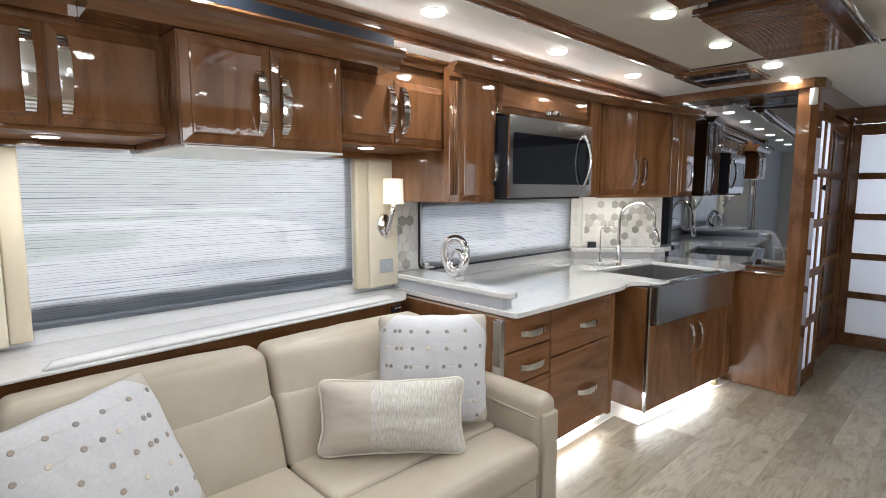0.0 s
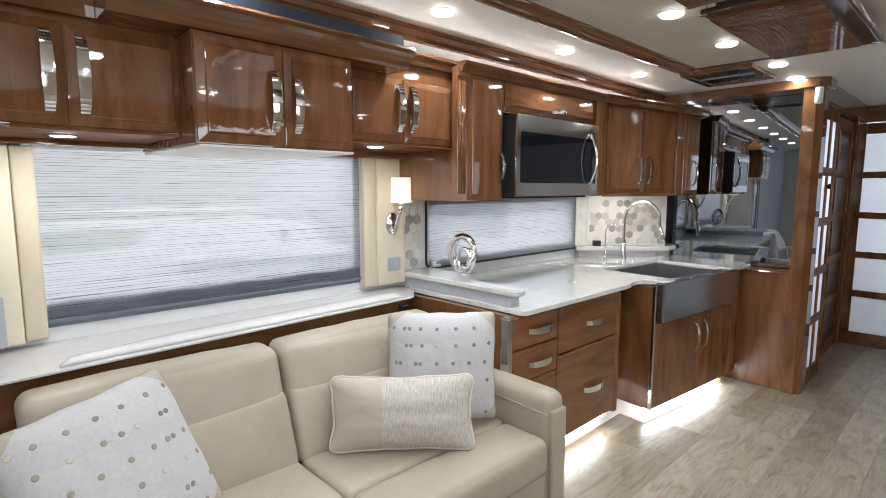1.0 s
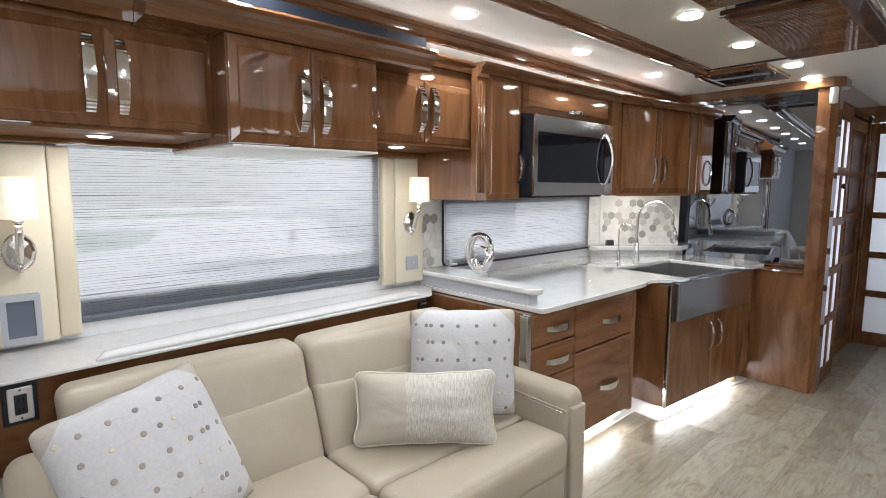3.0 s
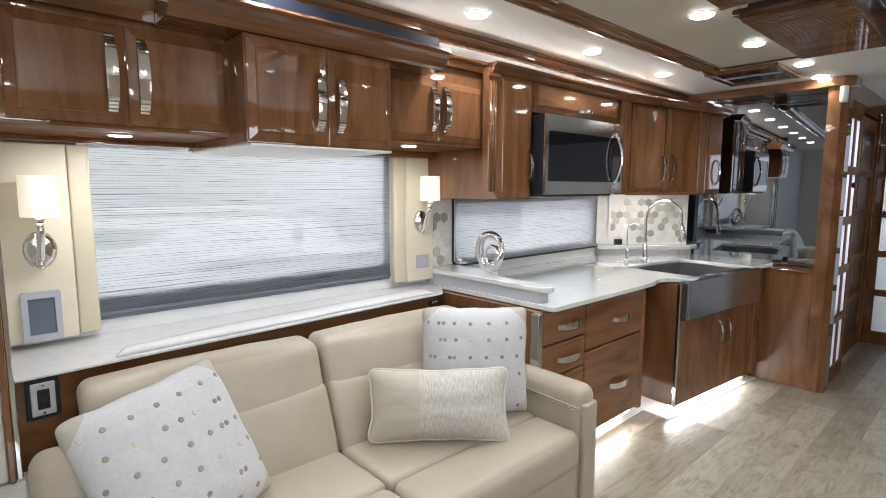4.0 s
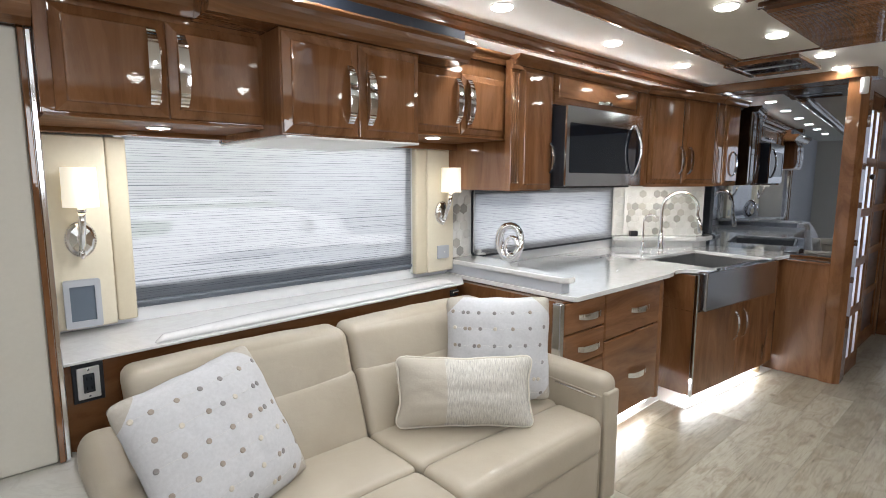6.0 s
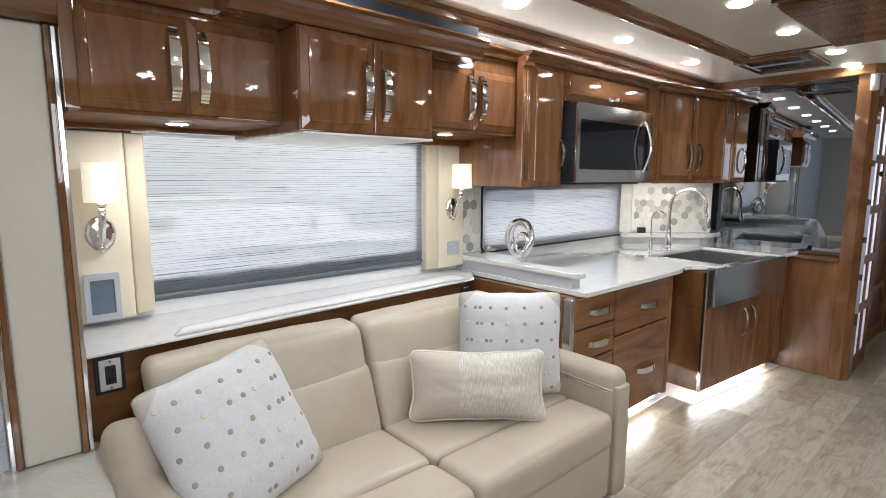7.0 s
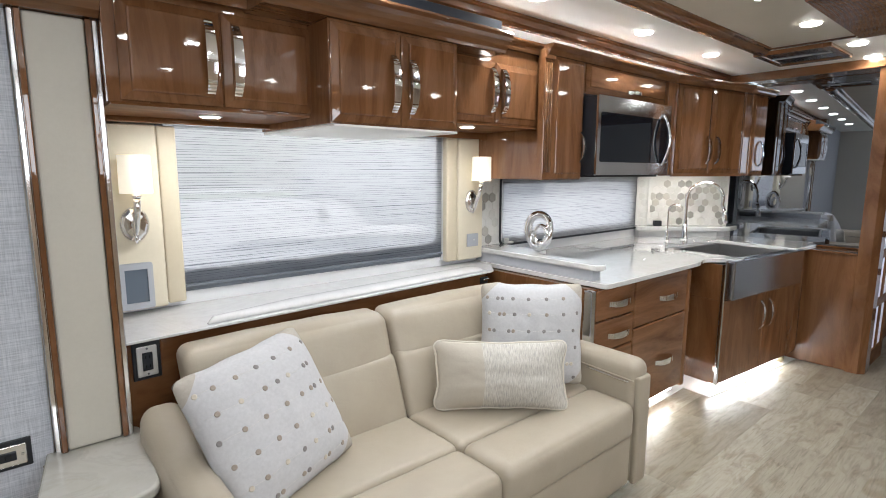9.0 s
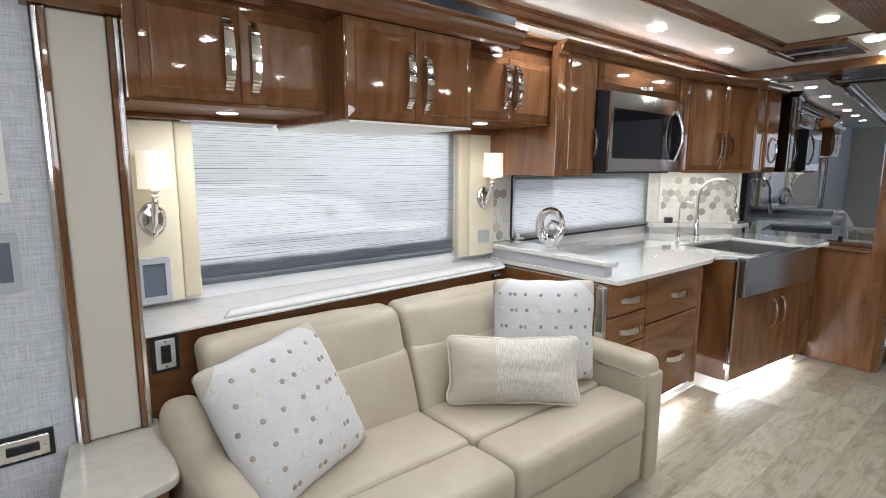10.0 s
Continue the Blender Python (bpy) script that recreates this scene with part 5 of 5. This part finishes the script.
for x in (-0.6, 0.15, 0.85):
    downlight(x, 1.13, CEIL - 0.006, 1.6 if x > 0 else 0, "round recessed downlight in the beige ceiling panel")
downlight(0.325, 2.17, 1.618, 3.3, "round downlight under the lounge cabinet", 0.034)
downlight(1.47, 2.08, 1.64, 4.2, "round downlight under the lounge cabinet end", 0.034)
solid("light_rail", box(0, 0.81, 0.005, 0.0205, 0, 0.0222, 0.002), WOODX, "cherry light rail under the angled galley cabinet", "rail", "cabinet rails", m=pose(3.19, 1.903, 1.399, 0, 0, -10))
under = thing("under_cabinet_light", pose(3.36, 2.1, 1.4125, 0, 0, -14), "warm strip light under the galley wall cabinets", "light strip")
part("strip", box(0.03, 0.85, 0, 0.025, -0.002, 0.002), TASK_LED, under)

# ceiling vent and slatted panel
vent = thing("roof_vent", pose(3.535, 1.175, CEIL), "cherry-framed roof vent with dark acrylic lid", "roof vent")
part("rail", box(0.0, 0.49, 0.0, 0.045, -0.026, -0.001, 0.005), WOODX, vent)
part("rail", box(0.0, 0.49, 0.375, 0.42, -0.026, -0.001, 0.005), WOODX, vent)
part("stile", box(0.0, 0.045, 0.046, 0.374, -0.026, -0.001, 0.005), WOODY, vent)
part("stile", box(0.445, 0.49, 0.046, 0.374, -0.026, -0.001, 0.005), WOODY, vent)
part("lid", box(0.046, 0.444, 0.046, 0.374, -0.018, -0.002), SMOKED, vent, "dark acrylic lid")
part("crossbar", box(0.21, 0.24, 0.046, 0.374, -0.022, -0.0185, 0.001), GREY_PLASTIC, vent)
grille = thing("ceiling_grille", pose(2.22, 0.55, CEIL - 0.065), "large slatted cherry ceiling grille with chrome corner clips", "ceiling grille")
part("panel", box(0, 1.01, 0, 0.43, 0.0, 0.02, 0.006), DARKWOOD, grille)
part("upper_box", box(0.05, 0.96, 0.04, 0.39, 0.021, 0.058), BLACK, grille)
slat = None
for k in range(44):
    mm = pose(0.07 + 0.0205 * k, 0.215, -0.0025)
    if slat is None:
        slat = part("slat", box(-0.0065, 0.0065, -0.15, 0.2, -0.012, 0.0025, 0.001, 1), WOODY, grille)
        slat.matrix_basis = mm
    else:
        shared("slat", slat, grille, mm)
for x, y in ((0.02, 0.415), (0.99, 0.415), (0.99, 0.01), (0.02, 0.01)):
    part("clip", box(x - 0.012, x + 0.012, y - 0.008, y + 0.022, -0.003, 0.021, 0.003), CHROME, grille)
    part("hanger", box(x - 0.006, x + 0.006, y - 0.004, y + 0.008, 0.0215, 0.058), CHROME, grille)
part("rod", tube([(-0.02, -0.014, 0.004), (1.03, -0.014, 0.004)], 0.008, 10), CHROME, grille, "chrome rod")
copy_thing(grille, pose(1.12, 0.55, CEIL - 0.065))


# ---- counter things ----
orn = thing("ring_sculpture", pose(2.09, 2.13, 0.976, 0, 0, -72), "polished chrome ring sculpture on the raised ledge", "sculpture")
outer = [(0.064 * math.cos(t), 0.01 * math.sin(2 * t), 0.119 + 0.093 * math.sin(t)) for t in (2 * math.pi * k / 56 for k in range(56))]
part("ring", tube(outer, [0.0235 + 0.003 * math.sin(2 * math.pi * k / 56 + 3.6) for k in range(56)], 16, True), CHROME, orn)
inner = [(0.018 + 0.036 * math.cos(t), -0.016, 0.093 + 0.056 * math.sin(t)) for t in (2 * math.pi * k / 40 for k in range(40))]
part("inner_ring", tube(inner, [0.0125 + 0.002 * math.cos(2 * math.pi * k / 40) for k in range(40)], 12, True), CHROME, orn)
knot = bmesh.new()
bmesh.ops.create_icosphere(knot, subdivisions=3, radius=0.02)
part("bead", knot, CHROME, orn, smooth=True).matrix_basis = pose(0.024, -0.024, 0.046)

FX, FY = 3.90, 2.12
fau = thing("kitchen_faucet", pose(FX, FY, 0.892, 0, 0, 32), "tall polished chrome pull-down kitchen faucet", "faucet")
part("base", lathe([(0.03, 0.0), (0.03, 0.012), (0.024, 0.02), (0.02, 0.1), (0.018, 0.13)], 20), CHROME, fau)
neck = [(0, 0, 0.1 + 0.03 * k) for k in range(8)] + [(0, -0.13 + 0.13 * math.cos(radians(a)), 0.325 + 0.13 * math.sin(radians(a))) for a in range(0, 200, 14)]
neck += [(0, -0.268, 0.25)]
part("neck", tube(neck, 0.0125, 12), CHROME, fau)
head = [neck[-1], (0, -0.275, 0.22), (0, -0.285, 0.165), (0, -0.288, 0.14)]
part("spray_head", tube(head, [0.014, 0.018, 0.02, 0.015], 14), CHROME, fau, "chrome spray head")
part("lever", tube([(0.02, 0, 0.085), (0.045, -0.005, 0.1), (0.06, -0.02, 0.15)], [0.011, 0.009, 0.007], 10), CHROME, fau)
tap = thing("filter_tap", pose(3.71, 2.17, 0.892, 0, 0, 35), "small chrome filtered-water tap", "faucet")
part("base", lathe([(0.02, 0.0), (0.02, 0.008), (0.014, 0.016), (0.014, 0.07), (0.01, 0.08)], 16), CHROME, tap)
tn = [(0, 0, 0.07 + 0.03 * k) for k in range(6)] + [(0, -0.05 + 0.05 * math.cos(radians(a)), 0.235 + 0.05 * math.sin(radians(a))) for a in range(0, 165, 15)]
part("neck", tube(tn, 0.0055, 10), CHROME, tap)
part("lever", tube([(0.014, 0, 0.05), (0.04, 0, 0.055)], 0.006, 8), CHROME, tap)
meter = thing("counter_socket", pose(3.87, 2.335, 0.986, 0, 0, -40), "small black pop-up socket on the corner shelf", "socket")
part("case", box(-0.03, 0.03, -0.02, 0.02, 0, 0.045, 0.004), BLACK, meter)
clip = thing("shade_clip", pose(2.19, 2.452, 0.976, 0, 0, -12), "small white plastic shade clip on the raised ledge", "clip")
part("foot", box(-0.032, 0.03, -0.014, 0.014, 0.0, 0.012, 0.004), WHITE_PLASTIC, clip)
part("lug", box(-0.03, -0.004, -0.012, 0.012, 0.0125, 0.034, 0.005), WHITE_PLASTIC, clip)
mark = thing("counter_sticker", pose(2.75, 1.83, 0.8925, 0, 0, 20), "small grey mark on the quartz counter", "sticker")
part("patch", box(-0.03, 0.03, -0.004, 0.004, 0, 0.0008), GREY_PLASTIC, mark)

# tiled backsplash: grout backing with separate hexagons
R_HEX = 0.0325


def hex_mesh():
    bm = bmesh.new()
    lo = [bm.verts.new((R_HEX * math.cos(a), 0.0, R_HEX * math.sin(a))) for a in (math.pi / 3 * k + math.pi / 6 for k in range(6))]
    hi = [bm.verts.new(((R_HEX - 0.0012) * math.cos(a), -0.0022, (R_HEX - 0.0012) * math.sin(a))) for a in (math.pi / 3 * k + math.pi / 6 for k in range(6))]
    bm.faces.new(hi)
    for k in range(6):
        bm.faces.new((lo[k], lo[(k + 1) % 6], hi[(k + 1) % 6], hi[k]))
    bmesh.ops.recalc_face_normals(bm, faces=bm.faces[:])
    return bm


first_hex = None


def tiled(name, w, h, m, label):
    global first_hex
    t = thing(name, m, label, "backsplash", kind="structure")
    back = part("grout", box(0, w, 0.0, 0.02, 0, h), GROUT, t)
    px, pz = R_HEX * math.sqrt(3) + 0.003, R_HEX * 1.5 + 0.0026
    row = 0
    z = R_HEX + 0.004
    while z < h - R_HEX:
        x = px / 2 + 0.004 + (px / 2 if row % 2 else 0)
        while x < w - px / 2:
            mm = pose(x, -0.0005, z)
            if first_hex is None:
                first_hex = part("tile", hex_mesh(), HEX, t)
                first_hex.matrix_basis = mm
            else:
                shared("tile", first_hex, t, mm)
            x += px
        z += pz
        row += 1
    # white side strips added for the LED glow in the tile corners
    part("lit_corner_strip", box(-0.004, 0.012, -0.008, 0.0, 0, h, 0.002), WHITE_PLASTIC, t)
    part("lit_corner_strip", box(w - 0.012, w + 0.004, -0.008, 0.0, 0, h, 0.002), WHITE_PLASTIC, t)
    return t


tiled("backsplash_1", 0.205, 0.405, pose(1.932, 2.474, 0.977), "white and grey marble hexagon tile beside the galley window")
tiled("backsplash_2", 0.66, 0.41, pose(3.845, 2.415, 0.986, 0, 0, -40), "white and grey marble hexagon tile in the galley corner")
tiled("backsplash_3", 0.105, 0.41, pose(3.79, 2.485, 0.986, 0, 0, -48), "narrow return of marble hexagon tile by the window")


# ---- outside the windows ----
solid("ground", box(-1500, 1500, -1500, 1500, -1.35, -1.15), CONCRETE, "pale concrete yard outside the windows", "ground", kind="structure")
solid("lawn", box(-40, 60, 48, 60, -1.149, -1.12), GRASS, "green lawn beyond the yard", "lawn", kind="stuff")
lawn2 = [(2.2, 23.5), (6.3, 27.0), (8.8, 35.0), (6.5, 38.5), (3.0, 38.0), (1.8, 30.0)]
solid("lawn", prism(lawn2, -1.149, -1.12), GRASS, "small green lawn patch in the yard", "lawn", kind="stuff")
rig = thing("parked_trailer", pose(8.1, 18.4, -1.15, 0, 0, -25), "pale grey fifth-wheel trailer parked in the yard", "trailer")
nose = [(0.0, 1.75), (0.12, 1.55), (2.0, 1.42), (2.4, 0.62), (9.5, 0.6), (9.5, 3.45), (1.0, 3.45), (0.5, 3.25), (0.12, 2.6)]
body_bm = bmesh.new()
sides = [[body_bm.verts.new((x, y, z)) for x, z in nose] for y in (-1.2, 1.2)]
body_bm.faces.new(sides[0])
body_bm.faces.new(sides[1][::-1])
for i in range(len(nose)):
    body_bm.faces.new((sides[0][i], sides[0][(i + 1) % len(nose)], sides[1][(i + 1) % len(nose)], sides[1][i]))
bmesh.ops.recalc_face_normals(body_bm, faces=body_bm.faces[:])
bmesh.ops.bevel(body_bm, geom=body_bm.edges[:], offset=0.09, segments=2, affect="EDGES", profile=0.5)
part("body", body_bm, PAINT_WHITE, rig)
part("stripe", box(1.2, 9.4, -1.212, -1.203, 1.5, 1.75), GREY_PLASTIC, rig, "grey side stripe")
part("hitch", box(0.8, 1.15, -0.2, 0.2, 0.62, 1.1, 0.05), BLACK, rig, "dark hitch under the nose")
for x in (6.2, 7.1):
    for y in (-1.0, 1.0):
        part("wheel", lathe([(0.36, -0.11), (0.38, -0.09), (0.38, 0.09), (0.36, 0.11)], 20), BLACK, rig).matrix_basis = pose(x, y, 0.38, 90, 0, 0)
woods = bmesh.new()
rng = random.Random(5)
for k in range(260):
    x, y = rng.uniform(-70, 95), rng.uniform(75, 95)
    r = rng.uniform(1.5, 3.5)
    b = bmesh.new()
    bmesh.ops.create_icosphere(b, subdivisions=1, radius=r)
    for v in b.verts:
        v.co = v.co * rng.uniform(0.7, 1.25) + Vector((x, y, rng.uniform(0, 4.5)))
    merge(woods, b)
solid("far_woods", woods, FOLIAGE, "dark green line of far trees", "woods", kind="stuff")


# ---- floor planks ----
PL, PW = 1.22, 0.184
pl_bm = box(-PL / 2 + 0.0003, PL / 2 - 0.0003, -PW / 2 + 0.0003, PW / 2 - 0.0003, -0.0055, 0.0, 0.0005, 1)
first_plank = None
rng = random.Random(11)
row = 0
y = 2.02
while y > -1.4:
    x = -2.8 + (row * 0.43) % PL
    while x < 7.4:
        mm = pose(x, y, 0, 0, 0, 180 * rng.randint(0, 1))
        if first_plank is None:
            first_plank = part("plank", pl_bm, PLANK, floor)
            first_plank.matrix_basis = mm
        else:
            shared("plank", first_plank, floor, mm)
        x += PL
    y -= PW
    row += 1
